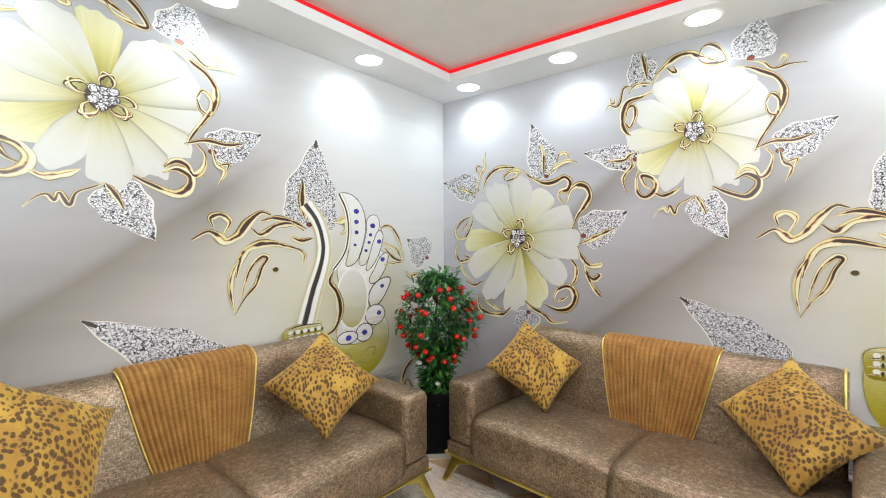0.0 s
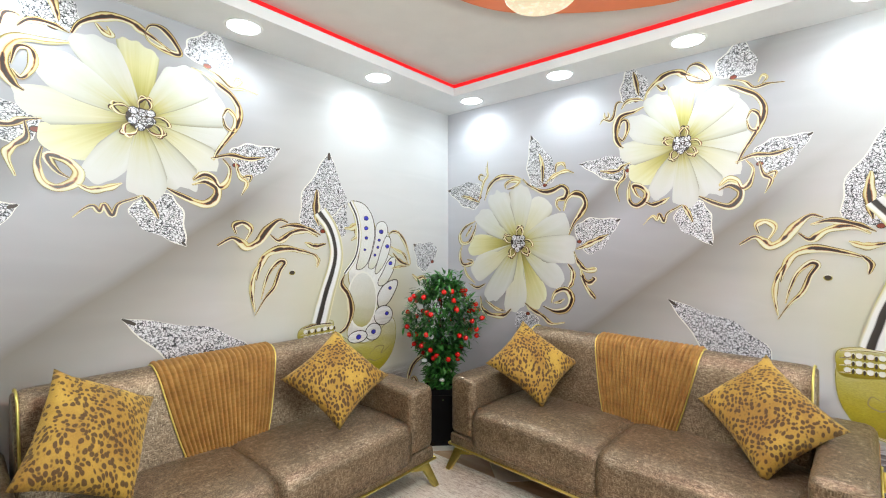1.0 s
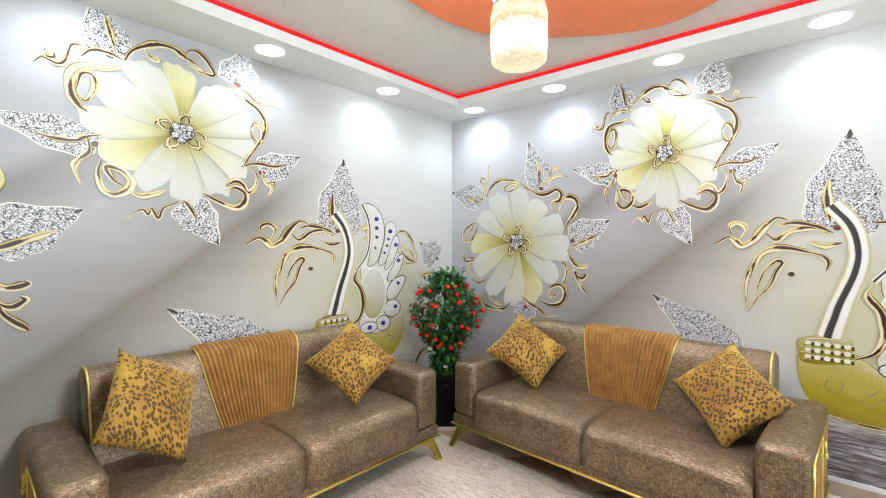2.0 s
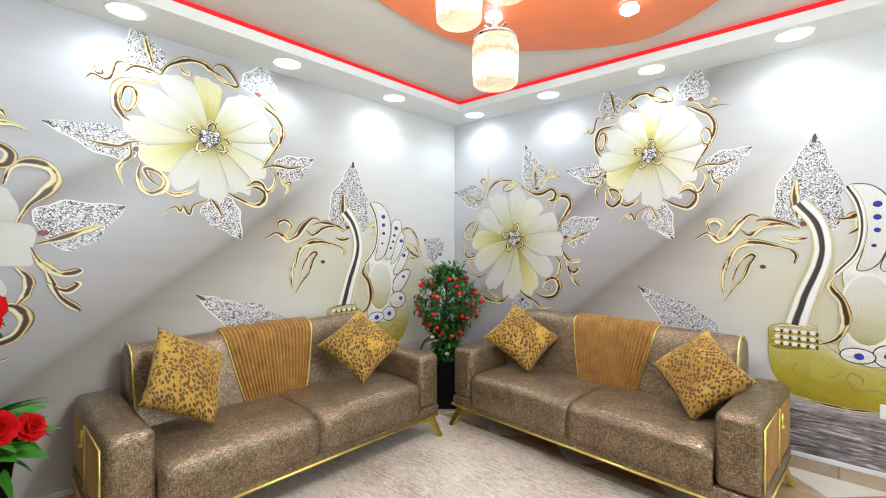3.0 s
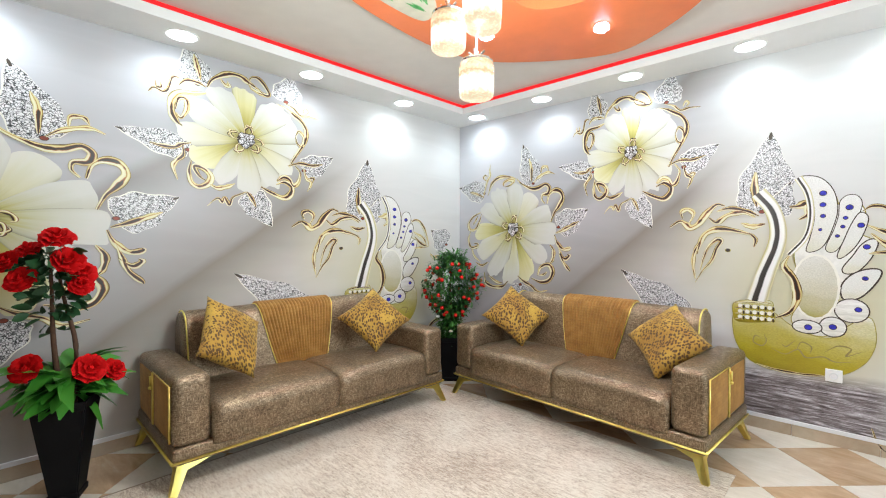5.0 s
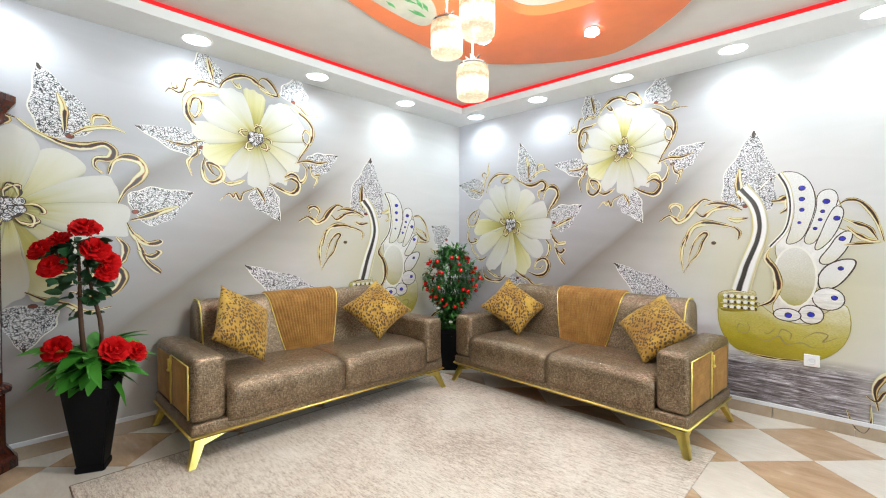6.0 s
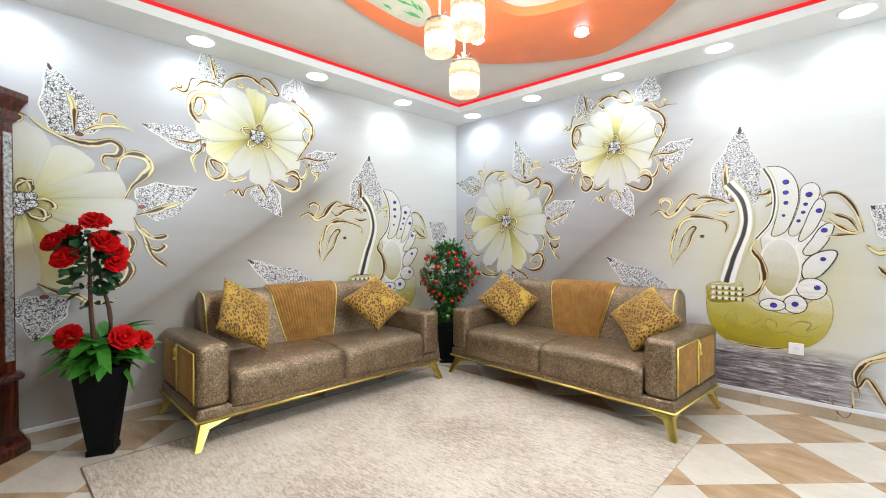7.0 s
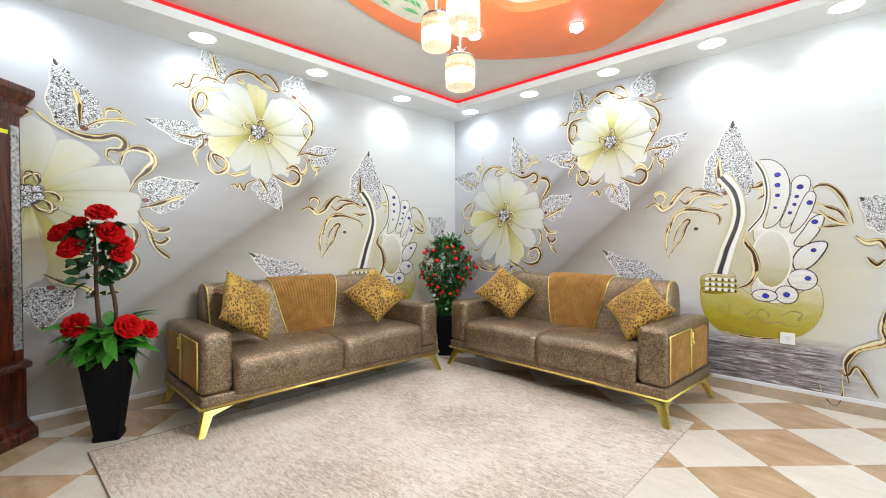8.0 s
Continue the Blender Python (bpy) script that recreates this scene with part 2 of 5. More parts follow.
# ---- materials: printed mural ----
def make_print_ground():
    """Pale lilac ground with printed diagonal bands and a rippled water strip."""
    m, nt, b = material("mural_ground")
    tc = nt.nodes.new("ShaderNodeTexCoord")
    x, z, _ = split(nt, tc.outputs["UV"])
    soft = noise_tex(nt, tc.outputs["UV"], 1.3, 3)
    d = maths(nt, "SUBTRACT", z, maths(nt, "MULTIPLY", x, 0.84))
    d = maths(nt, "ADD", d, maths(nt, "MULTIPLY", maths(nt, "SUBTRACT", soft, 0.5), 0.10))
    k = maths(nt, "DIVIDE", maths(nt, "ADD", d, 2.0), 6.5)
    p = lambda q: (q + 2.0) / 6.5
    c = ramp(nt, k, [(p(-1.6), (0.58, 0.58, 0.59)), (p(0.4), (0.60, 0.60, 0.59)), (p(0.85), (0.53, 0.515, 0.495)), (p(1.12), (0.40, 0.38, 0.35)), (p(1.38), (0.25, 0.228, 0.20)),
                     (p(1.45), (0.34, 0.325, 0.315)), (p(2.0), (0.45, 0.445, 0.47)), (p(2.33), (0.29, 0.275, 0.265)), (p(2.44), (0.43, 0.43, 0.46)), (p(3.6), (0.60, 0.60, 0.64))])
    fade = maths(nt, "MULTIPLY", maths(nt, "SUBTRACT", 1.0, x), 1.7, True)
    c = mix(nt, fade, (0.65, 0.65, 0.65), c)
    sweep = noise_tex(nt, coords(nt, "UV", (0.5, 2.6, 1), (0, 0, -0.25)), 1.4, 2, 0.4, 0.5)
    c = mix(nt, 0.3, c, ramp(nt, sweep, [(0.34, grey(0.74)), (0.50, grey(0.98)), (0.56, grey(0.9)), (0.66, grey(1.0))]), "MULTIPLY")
    for cx, cz, rx, rz, tint in ((1.30, 0.95, 0.62, 0.72, 0.75), (0.72, 1.25, 0.42, 0.55, 0.35)):
        ex = maths(nt, "POWER", maths(nt, "DIVIDE", maths(nt, "SUBTRACT", x, cx), rx), 2.0)
        ez = maths(nt, "POWER", maths(nt, "DIVIDE", maths(nt, "SUBTRACT", z, cz), rz), 2.0)
        halo = maths(nt, "MULTIPLY", maths(nt, "SUBTRACT", 1.0, maths(nt, "ADD", ex, ez)), tint, True)
        c = mix(nt, halo, c, (0.56, 0.535, 0.29))
    rip = noise_tex(nt, coords(nt, "UV", (4.5, 52, 1), (0, 0, 0.03)), 1.0, 5, 0.75, 0.8)
    water = ramp(nt, rip, [(0.38, (0.08, 0.065, 0.065)), (0.50, (0.22, 0.195, 0.205)), (0.58, (0.44, 0.42, 0.46)), (0.68, (0.78, 0.78, 0.82))])
    low = maths(nt, "MULTIPLY", maths(nt, "SUBTRACT", 0.50, z), 9.0, True)
    near = maths(nt, "MULTIPLY", maths(nt, "SUBTRACT", 0.72, maths(nt, "ABSOLUTE", maths(nt, "SUBTRACT", x, 1.12))), 3.5, True)
    put(nt, mix(nt, maths(nt, "MULTIPLY", low, near), c, water), b.inputs["Base Color"])
    b.inputs["Roughness"].default_value = 0.42
    b.inputs["Specular IOR Level"].default_value = 0.35
    bump(nt, b, noise_tex(nt, tc.outputs["UV"], 300, 2), 0.04, 0.002)
    return m


def make_print_petal(name, stops):
    m, nt, b = material(name)
    tc = nt.nodes.new("ShaderNodeTexCoord")
    u, v, _ = split(nt, tc.outputs["UV"])
    sh, rnd = random_shift(nt)
    st = noise_tex(nt, coords(nt, "UV", (9, 0.7, 1), shift=sh), 1.6, 4, 0.6)
    k = maths(nt, "ADD", v, maths(nt, "MULTIPLY", maths(nt, "SUBTRACT", st, 0.5), 0.30))
    c = ramp(nt, k, stops)
    e = maths(nt, "ABSOLUTE", maths(nt, "SUBTRACT", u, 0.5))
    c = mix(nt, 0.8, c, ramp(nt, e, [(0.26, grey(1.0)), (0.43, (0.84, 0.83, 0.74)), (0.5, (0.42, 0.41, 0.30))]), "MULTIPLY")
    put(nt, c, b.inputs["Base Color"])
    b.inputs["Roughness"].default_value = 0.42
    return m


M_P_WHITE = make_print_petal("print_white_petal", [(0.10, (0.18, 0.13, 0.02)), (0.22, (0.46, 0.42, 0.14)), (0.38, (0.53, 0.52, 0.34)), (0.58, (0.58, 0.58, 0.49)), (0.85, (0.62, 0.62, 0.58)), (1.0, (0.61, 0.61, 0.58))])
M_P_PETAL_CREAM = make_print_petal("print_cream_petal", [(0.08, (0.20, 0.15, 0.03)), (0.2, (0.46, 0.42, 0.15)), (0.45, (0.60, 0.58, 0.38)), (0.8, (0.655, 0.65, 0.55)), (1.0, (0.66, 0.655, 0.60))])
M_P_OLIVE = make_print_petal("print_olive_petal", [(0.1, (0.20, 0.16, 0.03)), (0.4, (0.42, 0.38, 0.10)), (0.7, (0.62, 0.59, 0.28)), (1.0, (0.72, 0.71, 0.48))])


def make_print_ribbon(name, stops, freq=3.2, amp=1.8):
    m, nt, b = material(name)
    tc = nt.nodes.new("ShaderNodeTexCoord")
    u, v, _ = split(nt, tc.outputs["UV"])
    sh, rnd = random_shift(nt)
    wob = noise_tex(nt, coords(nt, "UV", (freq, 0.25, 1), shift=sh), 1.5, 3, 0.6)
    k = maths(nt, "ADD", v, maths(nt, "MULTIPLY", maths(nt, "SUBTRACT", wob, 0.5), amp), True)
    put(nt, ramp(nt, k, stops), b.inputs["Base Color"])
    b.inputs["Roughness"].default_value = 0.4
    return m


def make_print_gold():
    """Pale polished gold tube with broken near-black reflections edged in russet."""
    m, nt, b = material("print_gold")
    tc = nt.nodes.new("ShaderNodeTexCoord")
    u, v, _ = split(nt, tc.outputs["UV"])
    sh, rnd = random_shift(nt)
    wob = noise_tex(nt, coords(nt, "UV", (7.0, 0.0, 1), shift=sh), 1.0, 2, 0.5)
    long = noise_tex(nt, coords(nt, "UV", (6.0, 0.3, 1), shift=sh), 1.0, 3, 0.6)
    k = maths(nt, "ADD", v, maths(nt, "MULTIPLY", maths(nt, "SUBTRACT", wob, 0.5), 0.45))
    c = ramp(nt, k, [(0.0, (0.22, 0.15, 0.03)), (0.09, (0.70, 0.66, 0.36)), (0.22, (0.76, 0.74, 0.56)), (0.44, (0.70, 0.66, 0.38)), (0.60, (0.50, 0.40, 0.09)), (0.70, (0.70, 0.64, 0.34)), (0.86, (0.66, 0.59, 0.28)), (0.94, (0.40, 0.28, 0.06)), (1.0, (0.10, 0.06, 0.015))])
    line = maths(nt, "ABSOLUTE", maths(nt, "SUBTRACT", k, 0.56))
    room = maths(nt, "MINIMUM", maths(nt, "MULTIPLY", maths(nt, "SUBTRACT", long, 0.41), 1.7, True), 0.21)
    depth = maths(nt, "SUBTRACT", room, line)
    c = mix(nt, maths(nt, "MULTIPLY", maths(nt, "ADD", depth, 0.07), 14.0, True), c, (0.34, 0.11, 0.02))
    c = mix(nt, maths(nt, "MULTIPLY", depth, 16.0, True), c, (0.03, 0.018, 0.013))
    put(nt, c, b.inputs["Base Color"])
    b.inputs["Roughness"].default_value = 0.4
    return m


M_P_GOLD = make_print_gold()
M_P_CHROME = make_print_ribbon("print_chrome", [(0.0, (0.55, 0.50, 0.18)), (0.12, (0.84, 0.84, 0.78)), (0.24, (0.80, 0.80, 0.76)), (0.30, (0.05, 0.04, 0.035)), (0.52, (0.03, 0.025, 0.02)), (0.58, (0.8, 0.8, 0.8)), (0.78, (0.84, 0.84, 0.82)), (0.9, (0.5, 0.46, 0.25)), (1.0, (0.76, 0.72, 0.46))], 1.2, 0.3)


def make_print_gems():
    m, nt, b = material("print_crystals")
    sh, rnd = random_shift(nt)
    v = coords(nt, "UV", (1, 1, 1), shift=sh)
    wob = node(nt, "ShaderNodeTexNoise", Scale=26.0, Detail=2.0)
    put(nt, v, wob.inputs["Vector"])
    vec = mix(nt, 0.05, v, wob.outputs["Color"], "ADD")
    d = voronoi(nt, vec, 74, "DISTANCE_TO_EDGE")
    f = noise_tex(nt, v, 60, 5, 0.85)
    k = maths(nt, "ADD", maths(nt, "MULTIPLY", d, 1.2), maths(nt, "MULTIPLY", f, 0.9))
    c = ramp(nt, k, [(0.44, (0.012, 0.012, 0.016)), (0.51, (0.15, 0.15, 0.16)), (0.58, (0.52, 0.52, 0.54)), (0.67, (0.76, 0.76, 0.78))])
    put(nt, c, b.inputs["Base Color"])
    b.inputs["Roughness"].default_value = 0.4
    return m


def make_print_grain(name, stops, scale=70):
    m, nt, b = material(name)
    tc = nt.nodes.new("ShaderNodeTexCoord")
    u, v, _ = split(nt, tc.outputs["UV"])
    f = noise_tex(nt, tc.outputs["UV"], scale, 4, 0.75)
    g = noise_tex(nt, tc.outputs["UV"], 4, 3)
    k = maths(nt, "ADD", v, maths(nt, "MULTIPLY", maths(nt, "SUBTRACT", g, 0.5), 0.5))
    c = mix(nt, 0.5, ramp(nt, k, stops), ramp(nt, f, [(0.35, grey(0.55)), (0.6, grey(1.0))]), "MULTIPLY")
    put(nt, c, b.inputs["Base Color"])
    b.inputs["Roughness"].default_value = 0.4
    return m


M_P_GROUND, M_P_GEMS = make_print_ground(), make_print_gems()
M_P_BOWL = make_print_grain("print_gold_bowl", [(0.0, (0.25, 0.19, 0.004)), (0.34, (0.44, 0.37, 0.02)), (0.60, (0.52, 0.46, 0.11)), (0.85, (0.66, 0.63, 0.38)), (1.0, (0.78, 0.77, 0.68))])
M_P_PANEL = make_print_grain("print_speckled_panel", [(0.0, (0.44, 0.40, 0.13)), (0.4, (0.62, 0.60, 0.46)), (1.0, (0.76, 0.76, 0.72))], 90)
M_P_FEATHER = make_print_grain("print_pale_feather", [(0.0, (0.70, 0.69, 0.55)), (0.3, (0.78, 0.78, 0.74)), (1.0, (0.82, 0.82, 0.82))], 110)
M_P_ENAMEL = make_print_grain("print_white_enamel", [(0.0, (0.78, 0.77, 0.70)), (1.0, (0.84, 0.84, 0.84))], 8)
M_P_DEEP = make_print_ribbon("print_deep_gold", [(0.0, (0.02, 0.014, 0.012)), (0.2, (0.10, 0.03, 0.012)), (0.34, (0.66, 0.58, 0.20)), (0.6, (0.85, 0.83, 0.62)), (0.74, (0.30, 0.10, 0.015)), (1.0, (0.02, 0.015, 0.012))])
M_P_DARK = plain("print_dark_line", (0.05, 0.035, 0.025), 0.45)
M_P_OLIVE_LINE = plain("print_olive_line", (0.34, 0.30, 0.06), 0.45, vary=0.3, scale=20)
M_P_OLIVE_FILL = plain("print_olive_fill", (0.44, 0.40, 0.20), 0.45, vary=0.3, scale=20)
M_P_RIM = plain("print_pale_rim", (0.80, 0.79, 0.72), 0.45, vary=0.05)
M_P_BLUE = plain("print_blue_stone", (0.03, 0.03, 0.42), 0.35, vary=0.5, scale=60)
M_P_ETCH = plain("print_etched_line", (0.30, 0.25, 0.09), 0.45)
M_P_RED = plain("print_amber", (0.22, 0.035, 0.012), 0.4, vary=0.4, scale=50)
M_P_GREEN = plain("painted_green", (0.10, 0.34, 0.10), 0.6, vary=0.4, scale=30)
M_P_CREAM = plain("painted_cream", (0.50, 0.46, 0.37), 0.6, vary=0.08, scale=12)


# ---- mesh helpers ----
def mesh_of(name, verts, faces, mat, uvs=None, smooth=False):
    me = bpy.data.meshes.new(name)
    me.from_pydata([tuple(v) for v in verts], [], faces)
    me.materials.append(mat)
    if uvs is not None:
        lay = me.uv_layers.new(name="UVMap")
        for lp in me.loops:
            lay.data[lp.index].uv = uvs[lp.vertex_index]
    if smooth:
        for p in me.polygons:
            p.use_smooth = True
    me.update()
    return me


def attach(name, me, parent=None, label="", m=None):
    ob = new(name, me)
    if parent is not None:
        ob.parent = parent
    if m is not None:
        ob.matrix_basis = m
    if label:
        ob["label"] = label
    return ob


def part(name, bm, mat, parent, label="", smooth=False, m=None):
    bmesh.ops.recalc_face_normals(bm, faces=bm.faces[:])
    me = bpy.data.meshes.new(name)
    bm.to_mesh(me)
    bm.free()
    me.materials.append(mat)
    if smooth:
        for p in me.polygons:
            p.use_smooth = True
    return attach(name, me, parent, label, m)


def box_bm(lo, hi, bevel=0.0, seg=2, bm=None):
    bm = bm or bmesh.new()
    c = [(a + b) / 2 for a, b in zip(lo, hi)]
    s = [b - a for a, b in zip(lo, hi)]
    r = bmesh.ops.create_cube(bm, size=1.0, matrix=Matrix.Translation(c) @ Matrix.Diagonal((*s, 1)))
    if bevel:
        es = list({e for v in r["verts"] for e in v.link_edges})
        bmesh.ops.bevel(bm, geom=es, offset=bevel, segments=seg, profile=0.5, affect="EDGES")
    return bm


def lathe_bm(profile, n=24, bm=None, m=None):
    """A turned shape from (radius, height) pairs."""
    bm = bm or bmesh.new()
    rings = []
    for r, z in profile:
        ring = []
        for i in range(n):
            a = 2 * math.pi * i / n
            p = Vector((r * math.cos(a), r * math.sin(a), z))
            ring.append(bm.verts.new(m @ p if m else p))
        rings.append(ring)
    for a, b in zip(rings, rings[1:]):
        for i in range(n):
            bm.faces.new((a[i], a[(i + 1) % n], b[(i + 1) % n], b[i]))
    for ring in (rings[0], rings[-1]):
        bm.faces.new(ring)
    return bm


def tube_bm(pts, radius, n=8, bm=None):
    bm = bm or bmesh.new()
    rs = radius if isinstance(radius, (list, tuple)) else [radius] * len(pts)
    pts = [Vector(p) for p in pts]
    rings = []
    for i, p in enumerate(pts):
        d = (pts[min(i + 1, len(pts) - 1)] - pts[max(i - 1, 0)]).normalized()
        side = d.cross(Vector((0, 0, 1)))
        side = side.normalized() if side.length > 1e-3 else Vector((1, 0, 0))
        up = side.cross(d)
        rings.append([bm.verts.new(p + rs[i] * (math.cos(2 * math.pi * k / n) * side + math.sin(2 * math.pi * k / n) * up)) for k in range(n)])
    for a, b in zip(rings, rings[1:]):
        for k in range(n):
            bm.faces.new((a[k], a[(k + 1) % n], b[(k + 1) % n], b[k]))
    bm.faces.new(rings[0])
    bm.faces.new(rings[-1])
    return bm


def spline(pts, n=8, closed=False):
    """A smooth line through the points."""
    P = [Vector(p) for p in pts]
    if closed:
        P = [P[-1]] + P + [P[0], P[1]]
    else:
        P = [2 * P[0] - P[1]] + P + [2 * P[-1] - P[-2]]
    out = []
    for i in range(1, len(P) - 2):
        a, b, c, d = P[i - 1:i + 3]
        for k in range(n):
            t = k / n
            out.append(0.5 * ((2 * b) + (c - a) * t + (2 * a - 5 * b + 4 * c - d) * t * t + (3 * b - a - 3 * c + d) * t ** 3))
    if not closed:
        out.append(P[-2])
    return out


def thing(name, label, category, group="", m=None, kind=""):
    ob = new(name)
    ob.empty_display_size = 0.1
    if m is not None:
        ob.matrix_basis = m
    return tagged(ob, label, category, group, kind)


# ---- the shell ----
def slab(name, lo, hi, mat, label, category):
    ob = part(name, box_bm(lo, hi), mat, None)
    return tagged(ob, label, category, kind="structure")


slab("wall_west", (-0.2, ROOM_Y, -0.1), (0, 0.2, 3.0), M_WALL, "long plain plastered wall behind the printed mural", "wall")
slab("wall_north", (0, 0, -0.1), (ROOM_X, 0.2, 3.0), M_WALL, "plain plastered wall behind the printed mural", "wall")
bm = bmesh.new()
WY0, WY1, WZ0, WZ1 = -3.3, -0.9, 0.9, 2.35
box_bm((ROOM_X, ROOM_Y, -0.1), (ROOM_X + 0.2, WY0, 3.0), bm=bm)
box_bm((ROOM_X, WY1, -0.1), (ROOM_X + 0.2, 0.2, 3.0), bm=bm)
box_bm((ROOM_X, WY0, -0.1), (ROOM_X + 0.2, WY1, WZ0), bm=bm)
box_bm((ROOM_X, WY0, WZ1), (ROOM_X + 0.2, WY1, 3.0), bm=bm)
tagged(part("wall_east", bm, M_WALL_PLAIN, None), "plain unseen wall toned dark to cut bounced light, with a wide window", "wall", kind="structure")
window = thing("window_1", "wide white framed window letting in daylight", "window", m=pose(ROOM_X + 0.1, 0, 0), kind="structure")
for lo, hi in (((-0.03, WY0, WZ0), (0.03, WY0 + 0.06, WZ1)), ((-0.03, WY1 - 0.06, WZ0), (0.03, WY1, WZ1)), ((-0.03, WY0 + 0.06, WZ0), (0.03, WY1 - 0.06, WZ0 + 0.06)), ((-0.03, WY0 + 0.06, WZ1 - 0.06), (0.03, WY1 - 0.06, WZ1)), ((-0.025, -2.13, WZ0 + 0.06), (0.025, -2.07, WZ1 - 0.06))):
    part("window_frame", box_bm(lo, hi, 0.006, 2), M_WHITE, window)
for y0, y1 in ((WY0 + 0.06, -2.13), (-2.07, WY1 - 0.06)):
    part("pane", box_bm((-0.004, y0, WZ0 + 0.06), (0.004, y1, WZ1 - 0.06)), M_PANE, window, "clear glass").visible_shadow = False
la = bpy.data.lights.new("daylight", "AREA")
la.shape, la.size, la.size_y, la.energy, la.color = "RECTANGLE", WY1 - WY0 - 0.12, WZ1 - WZ0 - 0.12, WINDOW_W, (0.97, 0.98, 1.0)
day = new("daylight", la)
day.matrix_basis = pose(ROOM_X + 0.05, (WY0 + WY1) / 2, (WZ0 + WZ1) / 2) @ Matrix(((0, 0, 1, 0), (1, 0, 0, 0), (0, 1, 0, 0), (0, 0, 0, 1)))
slab("wall_south", (-0.2, ROOM_Y - 0.2, -0.1), (ROOM_X + 0.2, ROOM_Y, 3.0), M_WALL_PLAIN, "plain unseen wall toned dark to cut bounced light", "wall")
floor = slab("floor", (0, ROOM_Y, -0.1), (ROOM_X, 0, -0.006), M_GROUT, "cream and tan marble tiles laid as a diagonal checkerboard", "floor")
slab("ceiling", (0, ROOM_Y, CEIL), (ROOM_X, 0, CEIL + 0.12), M_CEIL, "flat warm grey ceiling inside a lowered border", "ceiling")

# lowered border round the room with a red light strip behind its edge
W = 0.39
bm = bmesh.new()
LIP = SOFFIT + 0.066
box_bm((0, ROOM_Y, SOFFIT), (W, 0, LIP), bm=bm)
box_bm((W, -W, SOFFIT), (ROOM_X - W, 0, LIP), bm=bm)
box_bm((ROOM_X - W, ROOM_Y, SOFFIT), (ROOM_X, 0, LIP), bm=bm)
box_bm((W, ROOM_Y, SOFFIT), (ROOM_X - W, ROOM_Y + W, LIP), bm=bm)
tagged(part("ceiling_border", bm, M_SOFFIT, None), "lowered white plaster ceiling border with round downlights", "ceiling border", kind="structure")
bm = bmesh.new()
g = W - 0.03
box_bm((g - 0.02, ROOM_Y + g, LIP), (g, -g, CEIL), bm=bm)
box_bm((g, -g, LIP), (ROOM_X - g, -g + 0.02, CEIL), bm=bm)
box_bm((ROOM_X - g, ROOM_Y + g, LIP), (ROOM_X - g + 0.02, -g, CEIL), bm=bm)
box_bm((g, ROOM_Y + g - 0.02, LIP), (ROOM_X - g, ROOM_Y + g, CEIL), bm=bm)
tagged(part("light_strip", bm, M_LED, None), "glowing red light strip hidden above the ceiling border", "light strip", kind="structure")

# raised swirl of orange on the ceiling: a curved board with a round recess
N = 120
CX, CY, OZ = 2.25, -2.05, 2.79
outer = spline([(1.36, -2.55, 0), (1.27, -2.1, 0), (1.25, -1.6, 0), (1.36, -1.24, 0), (1.60, -0.99, 0), (1.95, -0.76, 0), (2.25, -0.69, 0), (2.62, -0.88, 0), (2.95, -1.2, 0), (3.3, -1.8, 0), (3.35, -2.6, 0), (2.9, -3.3, 0), (2.1, -3.5, 0), (1.55, -3.1, 0)], 12, True)
inner = spline([(2.03, -1.9, 0), (2.02, -1.74, 0), (2.08, -1.61, 0), (2.24, -1.53, 0), (2.5, -1.5, 0), (2.8, -1.65, 0), (2.95, -2.2, 0), (2.8, -2.8, 0), (2.4, -2.95, 0), (2.15, -2.6, 0), (2.06, -2.2, 0)], 12, True)


def ring_at(loop, centre, n):
    """Points of a closed loop at even angles round a centre."""
    out = []
    ang = [(math.atan2(p.y - centre[1], p.x - centre[0]) % (2 * math.pi), p) for p in loop]
    ang.sort(key=lambda q: q[0])
    for i in range(n):
        a = 2 * math.pi * i / n
        j = next((k for k, q in enumerate(ang) if q[0] >= a), 0)
        a1, p1 = ang[j]
        a0, p0 = ang[j - 1]
        span = (a1 - a0) % (2 * math.pi)
        t = ((a - a0) % (2 * math.pi)) / span if span else 0
        out.append(p0.lerp(p1, t))
    return out


ro, ri = ring_at(outer, (CX, CY), N), ring_at(inner, (CX, CY), N)
verts = [(p.x, p.y, z) for z, loop in ((OZ, ro), (OZ, ri), (CEIL - 0.001, ro), (CEIL - 0.001, ri)) for p in loop]
faces = []
for i in range(N):
    j = (i + 1) % N
    faces += [(i, N + i, N + j, j), (i, j, 2 * N + j, 2 * N + i), (N + i, 3 * N + i, 3 * N + j, N + j), (2 * N + i, 2 * N + j, 3 * N + j, 3 * N + i)]
board = tagged(new("ceiling_board", mesh_of("ceiling_board", verts, faces, M_ORANGE)), "curved orange ceiling board around a round recess", "ceiling board", kind="structure")
pts = spline([(1.45, -2.06, 0), (1.53, -2.0, 0), (1.64, -2.06, 0), (1.75, -2.25, 0), (1.80, -2.6, 0), (1.75, -3.0, 0), (1.54, -2.9, 0), (1.47, -2.45, 0)], 6, True)
verts = [(p.x, p.y, OZ - 0.004) for p in pts] + [(p.x, p.y, OZ + 0.01) for p in pts]
n = len(pts)
faces = [tuple(range(n)), tuple(range(n, 2 * n))] + [(i, (i + 1) % n, n + (i + 1) % n, n + i) for i in range(n)]
panel = attach("painted_panel", mesh_of("painted_panel", verts, faces, M_P_CREAM), board, "cream panel painted with green leaves")
rng = random.Random(5)
